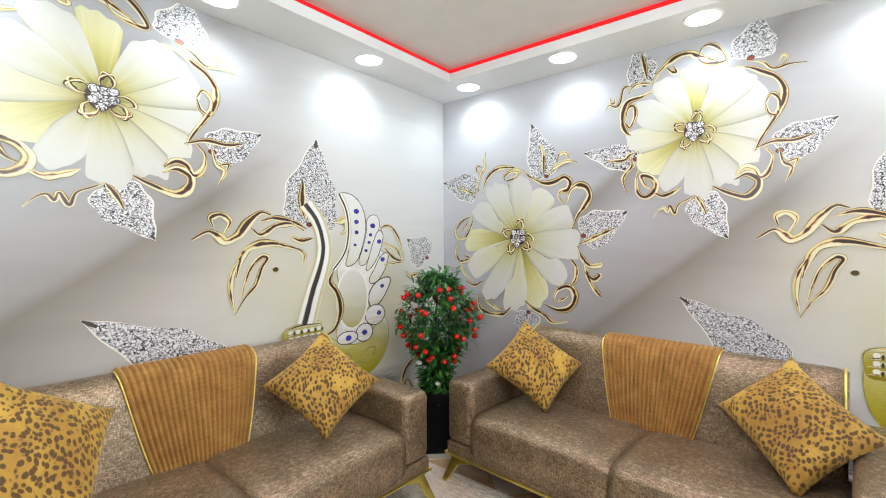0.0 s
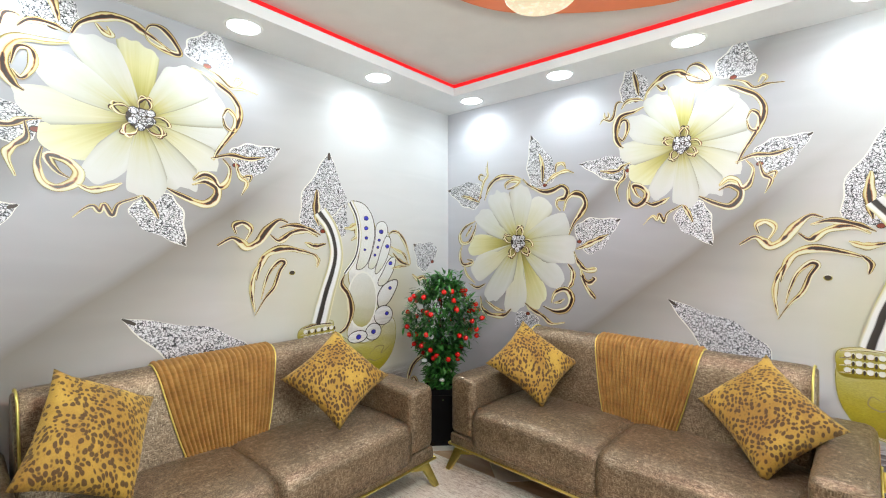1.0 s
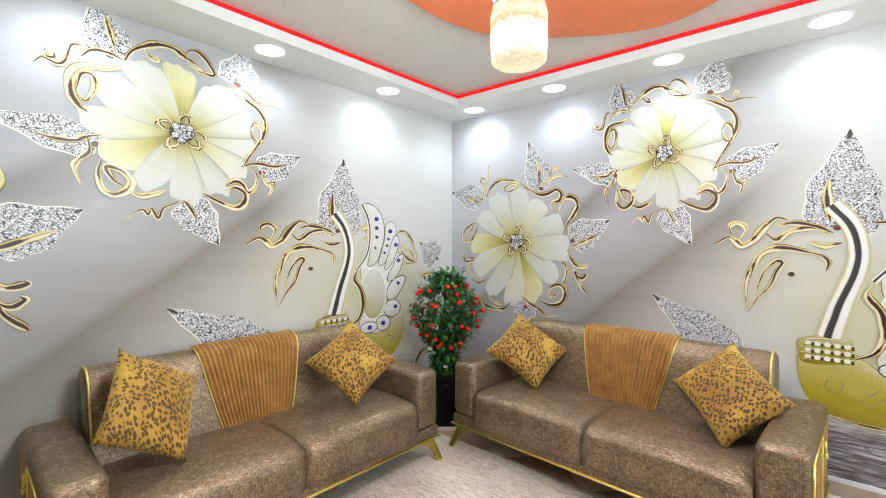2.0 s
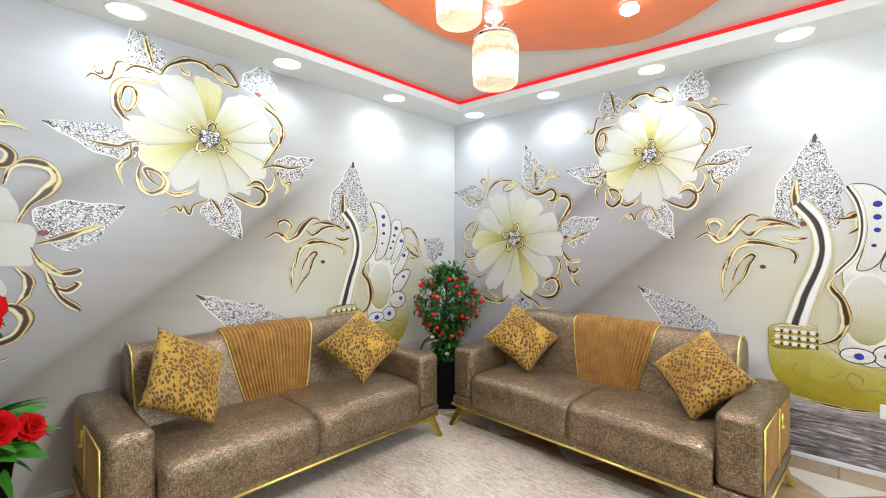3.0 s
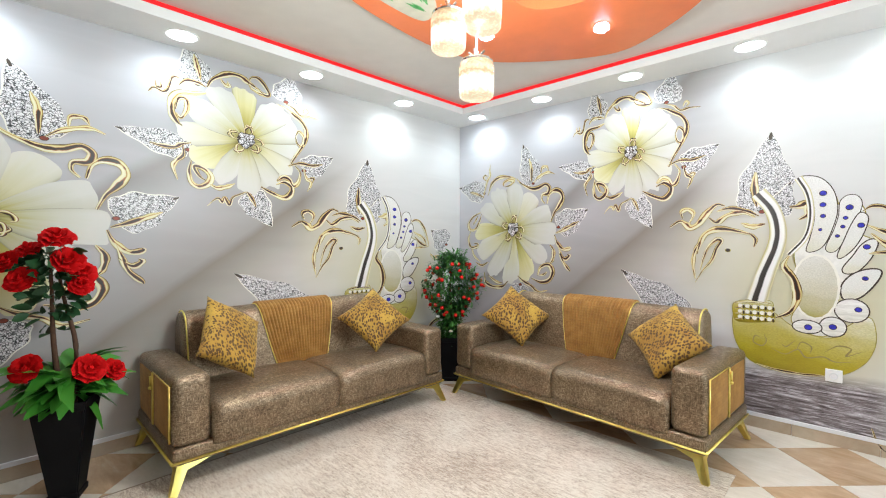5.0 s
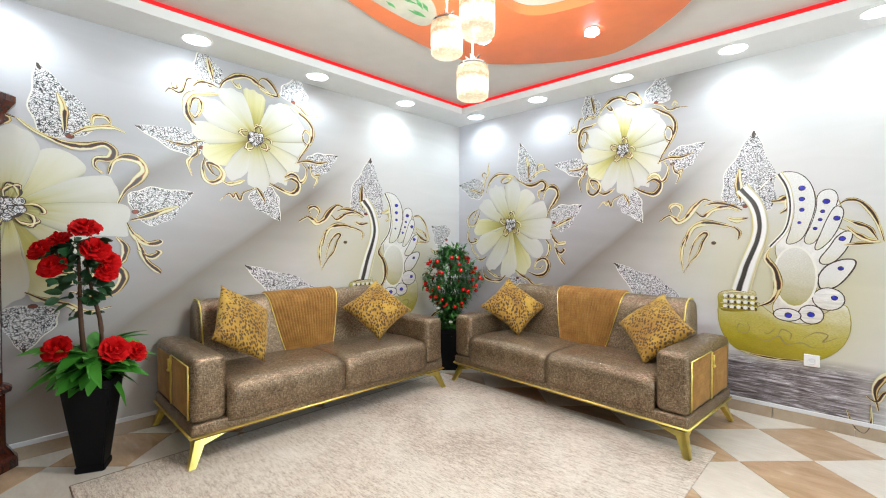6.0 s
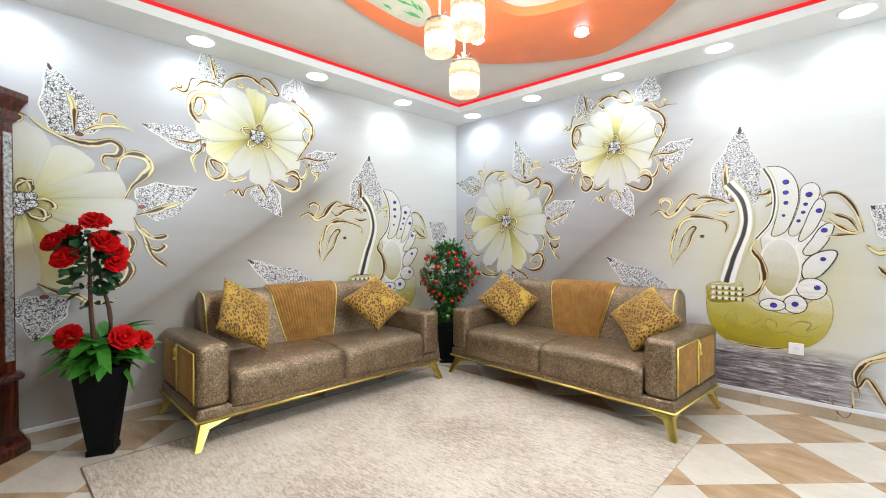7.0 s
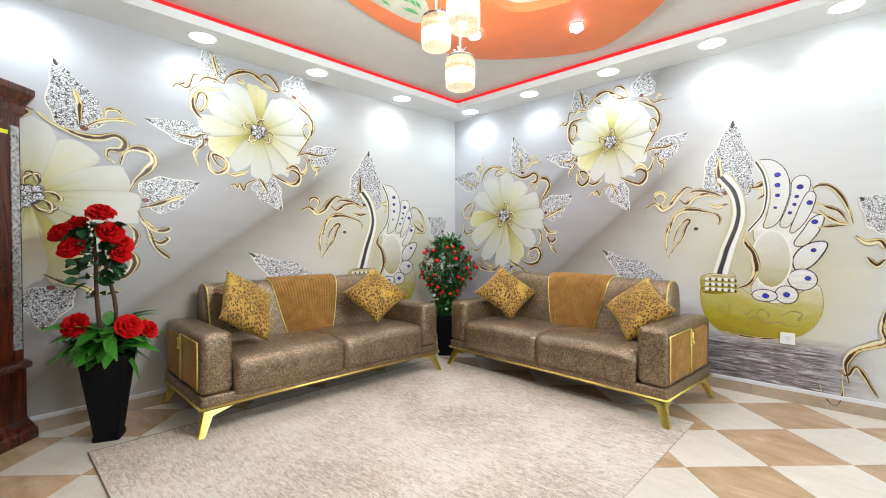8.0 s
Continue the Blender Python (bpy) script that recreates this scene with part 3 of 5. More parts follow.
for i in range(16):
    x, y = rng.uniform(1.52, 1.70), rng.uniform(-2.8, -2.12)
    a, ln = rng.uniform(-0.5, 0.3), rng.uniform(0.08, 0.16)
    d, s = Vector((math.sin(a), math.cos(a), 0)), Vector((math.cos(a), -math.sin(a), 0))
    c = Vector((x, y, OZ - 0.007))
    mesh = mesh_of("painted_leaf", [c - d * ln / 2, c + s * 0.014, c + d * ln / 2, c - s * 0.014], [(0, 1, 2, 3)], M_P_GREEN)
    attach("painted_leaf", mesh, panel)


# ---- lamps in the ceiling ----
def downlight():
    root = thing("downlight", "round recessed white downlight glowing in the ceiling border", "ceiling light", "downlights in the ceiling border")
    part("rim", lathe_bm([(0.085, -0.001), (0.092, -0.006), (0.102, -0.004), (0.104, 0.004), (0.085, 0.004)], 28), M_WHITE, root, smooth=False)
    part("lens", lathe_bm([(0.002, -0.004), (0.086, -0.003), (0.086, 0.002), (0.002, 0.002)], 24), M_BULB, root, "glowing white lens")
    return root


def spot_lamp(x, y, z, watts, colour=(0.96, 0.965, 0.98), size=156, blend=0.75):
    la = bpy.data.lights.new("spot", "SPOT")
    la.energy, la.color, la.spot_size, la.spot_blend, la.shadow_soft_size = watts, colour, radians(size), blend, 0.035
    ob = new("spot", la)
    ob.location = (x, y, z)
    return ob


first = downlight()
first.location = (LIGHTS_N[0], -0.2, SOFFIT)
places = [(x, -0.25) for x in LIGHTS_N[1:]] + [(0.22, y) for y in LIGHTS_W]
spot_lamp(LIGHTS_N[0], -0.2, SOFFIT - 0.02, SPOT_W)
for x, y in places:
    copy_thing(first, pose(x, y, SOFFIT))
    spot_lamp(x, y, SOFFIT - 0.02, SPOT_W)


def crystal_spot(x, y):
    root = thing("crystal_spot", "small crystal ceiling spot glowing pinkish white on the orange board", "ceiling light", "crystal spots on the orange board", pose(x, y, OZ))
    part("plate", lathe_bm([(0.045, 0.0), (0.05, -0.006), (0.03, -0.012)], 20), M_CHROME, root)
    bm = bmesh.new()
    for k in range(8):
        a = k * math.pi / 4
        bmesh.ops.create_icosphere(bm, subdivisions=1, radius=0.017, matrix=pose(0.036 * math.cos(a), 0.036 * math.sin(a), -0.024))
    bmesh.ops.create_icosphere(bm, subdivisions=2, radius=0.03, matrix=pose(0, 0, -0.026))
    part("crystals", bm, M_PINK, root, "glowing pinkish crystals")
    spot_lamp(x, y, OZ - 0.065, 12, (1.0, 0.70, 0.95), 160)


crystal_spot(2.27, -1.17)
crystal_spot(1.66, -1.6)
crystal_spot(3.0, -1.9)


def pendant():
    root = thing("pendant_lamp", "hanging lamp with four glowing amber glass cylinders on cords", "pendant lamp", m=pose(2.36, -2.56, 0))
    part("canopy", lathe_bm([(0.02, CEIL - 0.05), (0.12, CEIL - 0.035), (0.13, CEIL), (0.02, CEIL)], 28), M_CHROME, root, "chrome ceiling plate", True)
    for x, y, z in ((2.281, -2.46, 2.005), (2.205, -2.56, 2.203), (2.363, -2.518, 2.255), (2.44, -2.62, 2.225)):
        px, py = x - 2.36, y + 2.56
        prof = [(0.066, 0.0), (0.074, 0.008), (0.077, 0.05), (0.077, 0.13), (0.072, 0.15), (0.066, 0.155), (0.064, 0.148), (0.070, 0.125), (0.070, 0.05), (0.066, 0.014), (0.055, 0.008), (0.02, 0.008)]
        sh = part("shade", lathe_bm(prof, 32), M_SHADE, root, "amber patterned glass shade", True, pose(px, py, z))
        part("bulb", lathe_bm([(0.01, 0.022), (0.04, 0.03), (0.052, 0.06), (0.048, 0.10), (0.02, 0.125)], 20), M_SHADE_IN, sh, "glowing bulb", True).visible_shadow = False
        sh.visible_shadow = False
        bm = lathe_bm([(0.02, 0.152), (0.068, 0.152), (0.072, 0.158), (0.068, 0.164), (0.016, 0.166), (0.012, 0.2), (0.004, 0.205)], 28)
        for a in range(4):
            q = a * math.pi / 2 + 0.4
            tube_bm([(0.0, 0.0, 0.17), (0.02 * math.cos(q), 0.02 * math.sin(q), 0.19), (0.036 * math.cos(q), 0.036 * math.sin(q), 0.205)], 0.005, 6, bm)
        part("cap", bm, M_CHROME, sh, "chrome crown cap")
        part("cord", tube_bm([(0, 0, 0.2), (0.0, 0.0, CEIL - z - 0.04)], 0.004, 6), M_WHITE, sh, "thin pale cord")
        la = bpy.data.lights.new("bulb_light", "POINT")
        la.energy, la.color, la.shadow_soft_size = PENDANT_W, (1.0, 0.98, 0.93), 0.045
        ob = new("bulb_light", la)
        ob.location = (x, y, z + 0.07)
    return root


pendant()


# ---- the printed mural ----
def build_mural(m, u0, u1, label):
    root = thing("wall_mural", label, "wall mural", "printed murals", m, "structure")
    verts, uvs = [], []
    for y in (-0.0005, -0.0025):
        for u, z in ((u0, 0.09), (u1, 0.09), (u1, SOFFIT), (u0, SOFFIT)):
            verts.append((u, y, z))
            uvs.append((u, z))
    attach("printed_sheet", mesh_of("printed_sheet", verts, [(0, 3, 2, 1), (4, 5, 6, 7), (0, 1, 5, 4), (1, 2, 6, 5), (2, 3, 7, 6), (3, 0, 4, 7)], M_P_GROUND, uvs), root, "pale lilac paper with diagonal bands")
    state = {"y": 0.004}
    mats = {"etch": M_P_ETCH, "neck": M_P_CHROME, "deep": M_P_DEEP, "gold": M_P_GOLD, "white": M_P_WHITE, "cream": M_P_PETAL_CREAM, "olive": M_P_OLIVE}

    def layer():
        state["y"] += 0.00002
        return -state["y"]

    def scroll(pts, w, kind, rise=0.0):
        line = spline([(p[0], 0, p[1]) for p in pts], 7)
        n, y = len(line), layer() - 0.0015 - rise
        verts, uvs, run = [], [], 0.0
        for i, p in enumerate(line):
            d = (line[min(i + 1, n - 1)] - line[max(i - 1, 0)]).normalized()
            s = Vector((-d.z, 0, d.x))
            t = i / (n - 1)
            t = t if kind != "neck" else 0.35 + 0.15 * t
            h = 0.50 * w * (0.25 + 0.75 * min(1, 3.2 * t, 3.2 * (1 - t))) * (0.85 + 0.3 * math.sin(9 * t + len(pts)) ** 2)
            if i:
                run += (p - line[i - 1]).length
            for k in range(5):
                q = k / 4
                e = p + s * h * (2 * q - 1)
                verts.append((e.x, y - 0.0008 * math.sin(math.pi * q), e.z))
                uvs.append((run, q))
        faces = [(5 * i + k, 5 * i + k + 1, 5 * i + 6 + k, 5 * i + 5 + k) for i in range(n - 1) for k in range(4)]
        attach("scroll", mesh_of("scroll", verts, faces, mats[kind], uvs, True), root)

    def blade(name, base, tip, w, mat, shape, grow=0.0, bend=0.0):
        """A flat leaf from base to tip; shape(s) is its half width along the length."""
        b, t = Vector((base[0], 0, base[1])), Vector((tip[0], 0, tip[1]))
        d = t - b
        ln = d.length + 2 * grow
        d.normalize()
        b = b - d * grow
        s = Vector((d.z, 0, -d.x))
        y = layer()
        verts, uvs, n, c = [], [], 16, 14
        for i in range(n + 1):
            v = i / n
            h = 0.5 * w * shape(v) + grow * min(1, 4 * shape(v))
            for k in range(c + 1):
                q = k / c
                p = b + d * ln * v + s * (h * (2 * q - 1) + bend * math.sin(math.pi * v))
                verts.append((p.x, y, p.z))
                uvs.append((p.x, p.z))
        r = c + 1
        faces = [(r * i + k, r * i + k + 1, r * (i + 1) + k + 1, r * (i + 1) + k) for i in range(n) for k in range(c)]
        return attach(name, mesh_of(name, verts, faces, mat, uvs), root)

    UPPER, LOWER = (0.0, 2.168), (-1.246, 1.515)
    heart = lambda s: max(0.0, math.sin(math.pi * min(1, (s + 0.02) ** 0.55)) ** 0.8) * (1 - 0.25 * s) * (1.12 + 0.10 * math.sin(15 * s + 1)) if s < 1 else 0.0
    lobe_f = lambda s: max(0.0, math.sin(math.pi * (0.12 + 0.88 * s) ** 0.9)) ** 0.55 if s < 1 else 0.0

    def traced_petal(c, edge, kind):
        """A petal that fans out from the flower's heart to a softly ruffled edge."""
        line = spline([(p[0], 0, p[1]) for p in edge], 6)
        y, n, m = layer(), 9, len(line)
        a, b = line[0], line[-1]
        bulge = 0.035 if (a.x - c[0]) * (b.z - c[1]) < (a.z - c[1]) * (b.x - c[0]) else -0.035
        verts, uvs = [], []
        for i in range(n + 1):
            v = i / n
            for k, p in enumerate(line):
                u = k / (m - 1)
                r = v * (1 + 0.016 * v ** 4 * math.sin(17 * u + 40 * p.x) * math.sin(math.pi * u))
                side = bulge * math.sin(math.pi * v) * (2 * u - 1)
                d = Vector((p.x - c[0], 0, p.z - c[1]))
                q = Vector((c[0], 0, c[1])) + d * r + Vector((d.z, 0, -d.x)) * side
                verts.append((q.x, y - 0.000012 * u, q.z))
                uvs.append((u, v))
        faces = [(m * i + k, m * i + k + 1, m * (i + 1) + k + 1, m * (i + 1) + k) for i in range(n) for k in range(m - 1)]
        attach("petal", mesh_of("petal", verts, faces, mats[kind], uvs), root)

    def outlined(name, pts, mat, rim, grow):
        """A closed printed shape on a slightly larger one that shows as its outline."""
        line = spline([(p[0], 0, p[1]) for p in pts], 5, True)
        n = len(line)
        area = sum(line[k].x * line[(k + 1) % n].z - line[(k + 1) % n].x * line[k].z for k in range(n))
        turn = 1 if area > 0 else -1
        lo, hi = min(p.z for p in line), max(p.z for p in line)
        for nm, g, stuff in ((name + "_outline", grow, rim), (name, 0.0, mat)):
            y, verts, uvs = layer(), [], []
            for k in range(n):
                d = (line[(k + 1) % n] - line[k - 1]).normalized()
                p = line[k] + Vector((d.z, 0, -d.x)) * turn * g
                verts.append((p.x, y, p.z))
                uvs.append((p.x, 0.85 * (p.z - lo) / (hi - lo) + 0.25 * (p.x - line[0].x)))
            face = tuple(range(n)) if turn > 0 else tuple(reversed(range(n)))
            attach(nm, mesh_of(nm, verts, [face], stuff, uvs), root)

    def leaf(base, tip, w):
        blade("leaf_rim", base, tip, w * 0.9, M_P_RIM, heart, grow=0.004)
        blade("leaf", base, tip, w * 0.9, M_P_GEMS, heart, bend=0.004)
        b, t = Vector(base), Vector(tip)
        oval(base, 0.016, 0.011, "joint")
        blade("leaf_point", b.lerp(t, 0.90), tip, w * 0.06, M_P_DARK, lobe_f)

    def oval(c, rx, rz, kind, y0=0.0):
        grow = {"lobe": 0.007, "panel": 0.014}.get(kind, 0.004)
        for nm, mat, g in (("oval_outline", M_P_RIM if kind == "panel" else M_P_BOWL if kind in ("bead", "drop") else M_P_DARK, grow), (kind, {"lobe": M_P_ENAMEL, "panel": M_P_PANEL, "jewel": M_P_BLUE, "crystal": M_P_GEMS, "bead": M_P_RIM, "drop": M_P_DARK, "joint": M_P_RED, "seat": M_P_DARK}[kind], 0.0)):
            y = layer() - y0
            verts = [(c[0] + (rx + g) * math.cos(a), y, c[1] + (rz + g) * math.sin(a)) for a in [2 * math.pi * k / 20 for k in range(20)]]
            uvs = [(v[0], v[2]) if kind == "crystal" else (v[0], (v[2] - c[1]) / (2 * rz) + 0.5) for v in verts]
            attach(nm, mesh_of(nm, verts, [tuple(reversed(range(20)))], mat, uvs), root)

    def heart_of_flower(c, r):
        # a cluster of cut stones ringed by dark curled stamens
        oval(c, r * 0.62, r * 0.60, "seat", 0.004)
        for k in range(9):
            a = 2 * math.pi * k / 9 + 0.3
            t0 = 0.5 if k % 2 else -0.45
            p = [(c[0] + q * r * math.cos(a + t), c[1] + q * r * math.sin(a + t)) for q, t in ((0.62, 0), (0.95, 0.1 * t0), (1.22, 0.55 * t0), (1.36, 1.05 * t0), (1.18, 1.25 * t0))]
            scroll(p, r * 0.20, "deep", 0.006)
        for k in range(9):
            a, q = k * 2.4 + 0.4, r * 0.62 * math.sqrt(k / 9)
            oval((c[0] + q * math.cos(a), c[1] + q * math.sin(a)), r * 0.22, r * 0.21, "crystal", 0.007)

    def vase_bowl():
        # rounded gold body of the swan with engraved scrolls
        outlined("bowl", [(0.789, 0.838), (0.781, 0.719), (0.811, 0.598), (0.882, 0.502), (1.001, 0.454), (1.188, 0.45), (1.379, 0.482), (1.492, 0.566), (1.548, 0.68), (1.556, 0.795), (1.525, 0.886), (1.426, 0.817), (1.344, 0.725), (1.205, 0.738), (1.113, 0.793), (1.018, 0.867), (0.88, 0.891)], M_P_BOWL, M_P_OLIVE_LINE, 0.005)
        scroll([(0.926, 0.476), (1.059, 0.453), (1.206, 0.452), (1.345, 0.469)], 0.022, "gold")
        scroll([(0.961, 0.665), (0.921, 0.684), (0.909, 0.637), (0.961, 0.614), (0.988, 0.654), (0.972, 0.699)], 0.008, "etch")
        scroll([(1.02, 0.603), (1.096, 0.575), (1.169, 0.62), (1.213, 0.572), (1.304, 0.592), (1.362, 0.569), (1.444, 0.58)], 0.010, "etch")
        scroll([(1.162, 0.619), (1.187, 0.675), (1.241, 0.65), (1.234, 0.601)], 0.008, "etch")
        scroll([(1.31, 0.627), (1.378, 0.678), (1.443, 0.668), (1.418, 0.615), (1.492, 0.657)], 0.009, "etch")
        scroll([(1.077, 0.645), (1.103, 0.63), (1.151, 0.68)], 0.008, "etch")

    for name, c, r in (("flower_base", UPPER, 0.22), ("flower_base", LOWER, 0.29)):
        outlined(name, [(c[0] + r * math.cos(k * 0.7854), c[1] + r * math.sin(k * 0.7854)) for k in range(8)], M_P_OLIVE_FILL, M_P_OLIVE_FILL, 0.002)
    # upper flower
    leaf((0.287, 2.545), (0.326, 2.775), 0.24)
    leaf((-0.289, 2.523), (-0.348, 2.789), 0.21)
    leaf((0.425, 1.99), (0.672, 2.14), 0.21)
    leaf((0.022, 1.753), (0.182, 1.497), 0.22)
    leaf((-0.345, 2.033), (-0.708, 2.12), 0.19)
    scroll([(-0.55, 2.394), (-0.522, 2.427), (-0.477, 2.41), (-0.448, 2.436), (-0.43, 2.516), (-0.405, 2.533), (-0.381, 2.524)], 0.024, "gold")
    scroll([(-0.516, 2.478), (-0.511, 2.439), (-0.483, 2.441), (-0.49, 2.482)], 0.022, "gold")
    scroll([(-0.394, 2.478), (-0.357, 2.524), (-0.294, 2.529), (-0.241, 2.511)], 0.028, "gold")
    scroll([(-0.234, 2.514), (-0.207, 2.576), (-0.144, 2.63), (-0.087, 2.657), (-0.027, 2.656), (0.011, 2.631), (0.066, 2.602), (0.146, 2.55)], 0.042, "gold")
    scroll([(-0.158, 2.601), (-0.13, 2.566), (-0.101, 2.557), (-0.116, 2.598)], 0.028, "gold")
    scroll([(0.019, 2.615), (0.043, 2.671), (0.09, 2.677), (0.139, 2.626), (0.163, 2.565), (0.098, 2.564), (0.042, 2.585), (0.021, 2.62)], 0.03, "gold")
    scroll([(-0.241, 2.467), (-0.306, 2.447), (-0.394, 2.428), (-0.431, 2.366), (-0.433, 2.283), (-0.408, 2.223), (-0.377, 2.197)], 0.045, "gold")
    scroll([(-0.413, 2.305), (-0.394, 2.386), (-0.357, 2.388), (-0.351, 2.322), (-0.383, 2.254), (-0.41, 2.285)], 0.03, "gold")
    scroll([(0.214, 2.51), (0.284, 2.489), (0.339, 2.453), (0.404, 2.407), (0.443, 2.331), (0.432, 2.244), (0.385, 2.15), (0.338, 2.069), (0.31, 2.002)], 0.036, "gold")
    scroll([(0.357, 2.27), (0.386, 2.318), (0.423, 2.274), (0.414, 2.198), (0.375, 2.211), (0.359, 2.266)], 0.028, "gold")
    scroll([(0.267, 2.535), (0.34, 2.505), (0.395, 2.457), (0.463, 2.464), (0.543, 2.456)], 0.02, "gold")
    scroll([(0.414, 2.483), (0.434, 2.52), (0.457, 2.505), (0.433, 2.471)], 0.018, "gold")
    scroll([(0.3, 2.011), (0.394, 2.046), (0.491, 2.04), (0.583, 2.065)], 0.03, "gold")
    scroll([(0.356, 2.02), (0.393, 1.962), (0.374, 1.876), (0.337, 1.85), (0.31, 1.899), (0.265, 1.914), (0.22, 1.878), (0.247, 1.922)], 0.035, "gold")
    scroll([(0.422, 2.008), (0.442, 1.926), (0.481, 1.888), (0.451, 1.809)], 0.026, "gold")
    scroll([(0.451, 1.916), (0.5, 1.933), (0.49, 1.889)], 0.022, "gold")
    scroll([(0.102, 1.815), (0.177, 1.773), (0.264, 1.74), (0.318, 1.776), (0.328, 1.839), (0.273, 1.874), (0.212, 1.847)], 0.048, "gold")
    scroll([(-0.329, 1.959), (-0.342, 1.88), (-0.329, 1.804), (-0.284, 1.774), (-0.231, 1.806), (-0.218, 1.861), (-0.258, 1.909), (-0.31, 1.919), (-0.284, 1.853), (-0.245, 1.823)], 0.042, "gold")
    scroll([(-0.225, 1.798), (-0.177, 1.776), (-0.12, 1.792), (-0.069, 1.821)], 0.036, "gold")
    scroll([(-0.239, 1.637), (-0.198, 1.684), (-0.17, 1.696), (-0.149, 1.67), (-0.134, 1.708), (-0.106, 1.655), (-0.084, 1.712), (-0.031, 1.744), (0.007, 1.767)], 0.024, "gold")
    scroll([(0.007, 1.767), (0.037, 1.722), (0.069, 1.647)], 0.03, "gold")
    scroll([(-0.328, 2.088), (-0.384, 2.068), (-0.42, 2.039), (-0.491, 2.039), (-0.546, 2.051)], 0.03, "gold")
    scroll([(-0.378, 2.069), (-0.372, 1.994), (-0.409, 1.946), (-0.427, 1.901), (-0.404, 1.812)], 0.03, "gold")
    scroll([(-0.311, 2.729), (-0.293, 2.65), (-0.273, 2.553)], 0.034, "gold")
    traced_petal(UPPER, [(-0.086, 2.548), (-0.057, 2.566), (0.0, 2.562), (0.061, 2.533), (0.079, 2.504)], "olive")
    traced_petal(UPPER, [(-0.169, 1.919), (-0.23, 1.918), (-0.311, 1.953), (-0.34, 2.013), (-0.329, 2.068), (-0.231, 2.078)], "olive")
    traced_petal(UPPER, [(-0.301, 2.064), (-0.377, 2.109), (-0.411, 2.175), (-0.392, 2.222), (-0.301, 2.241)], "cream")
    traced_petal(UPPER, [(0.316, 2.06), (0.348, 2.087), (0.379, 2.14), (0.373, 2.189), (0.36, 2.22)], "white")
    traced_petal(UPPER, [(0.227, 1.863), (0.269, 1.915), (0.314, 1.939), (0.336, 1.95), (0.33, 2.015), (0.308, 2.074)], "cream")
    traced_petal(UPPER, [(0.36, 2.201), (0.373, 2.285), (0.354, 2.373), (0.319, 2.407), (0.26, 2.411)], "white")
    traced_petal(UPPER, [(0.089, 1.803), (0.148, 1.816), (0.177, 1.83), (0.219, 1.81), (0.241, 1.841), (0.233, 1.939)], "white")
    traced_petal(UPPER, [(-0.152, 2.009), (-0.202, 1.901), (-0.206, 1.845), (-0.151, 1.808), (-0.102, 1.837), (-0.054, 1.886), (-0.041, 1.96)], "white")
    traced_petal(UPPER, [(-0.041, 1.96), (-0.054, 1.851), (-0.047, 1.779), (0.004, 1.768), (0.05, 1.744), (0.095, 1.786), (0.106, 1.871)], "white")
    traced_petal(UPPER, [(-0.225, 2.42), (-0.246, 2.48), (-0.205, 2.526), (-0.138, 2.532), (-0.079, 2.504), (-0.044, 2.421), (-0.024, 2.35)], "white")
    traced_petal(UPPER, [(-0.231, 2.204), (-0.312, 2.247), (-0.359, 2.342), (-0.338, 2.406), (-0.249, 2.414), (-0.164, 2.36), (-0.098, 2.293)], "white")
    traced_petal(UPPER, [(0.086, 2.345), (0.094, 2.456), (0.15, 2.494), (0.209, 2.512), (0.265, 2.475), (0.319, 2.42), (0.285, 2.353)], "white")
    # lower flower
    leaf((-1.647, 1.928), (-2.027, 2.02), 0.26)
    leaf((-0.999, 1.984), (-1.128, 2.409), 0.26)
    leaf((-0.706, 1.523), (-0.396, 1.686), 0.28)
    leaf((-1.154, 0.921), (-1.191, 0.644), 0.24)
    scroll([(-1.557, 2.248), (-1.569, 2.175), (-1.562, 2.119), (-1.603, 2.067), (-1.637, 1.958), (-1.66, 1.884)], 0.028, "gold")
    scroll([(-1.614, 2.069), (-1.653, 2.101), (-1.637, 2.131), (-1.591, 2.113)], 0.024, "gold")
    scroll([(-1.592, 1.898), (-1.547, 2.006), (-1.492, 2.065), (-1.406, 2.092), (-1.302, 2.08), (-1.212, 2.052)], 0.042, "gold")
    scroll([(-1.364, 1.979), (-1.374, 2.016), (-1.322, 2.047), (-1.241, 2.038), (-1.282, 1.998), (-1.353, 1.978)], 0.036, "gold")
    scroll([(-1.202, 2.051), (-1.143, 1.993), (-1.067, 1.951), (-0.994, 1.927), (-0.922, 1.937), (-0.852, 1.963), (-0.809, 1.926), (-0.826, 1.871), (-0.886, 1.86), (-0.895, 1.811), (-0.86, 1.767)], 0.046, "gold")
    scroll([(-0.994, 1.994), (-0.94, 2.039), (-0.869, 2.071), (-0.809, 2.08), (-0.75, 2.057)], 0.032, "gold")
    scroll([(-0.904, 2.076), (-0.895, 2.132), (-0.843, 2.142), (-0.818, 2.098)], 0.03, "gold")
    scroll([(-0.834, 1.766), (-0.809, 1.853), (-0.75, 1.894), (-0.685, 1.875), (-0.66, 1.81), (-0.701, 1.733), (-0.75, 1.672), (-0.792, 1.576)], 0.05, "gold")
    scroll([(-0.749, 1.447), (-0.716, 1.366), (-0.651, 1.304), (-0.58, 1.314), (-0.588, 1.329)], 0.04, "gold")
    scroll([(-0.7, 1.263), (-0.635, 1.21), (-0.588, 1.236), (-0.604, 1.258)], 0.04, "gold")
    scroll([(-0.708, 1.351), (-0.684, 1.271), (-0.651, 1.177), (-0.588, 1.103), (-0.583, 1.087)], 0.034, "gold")
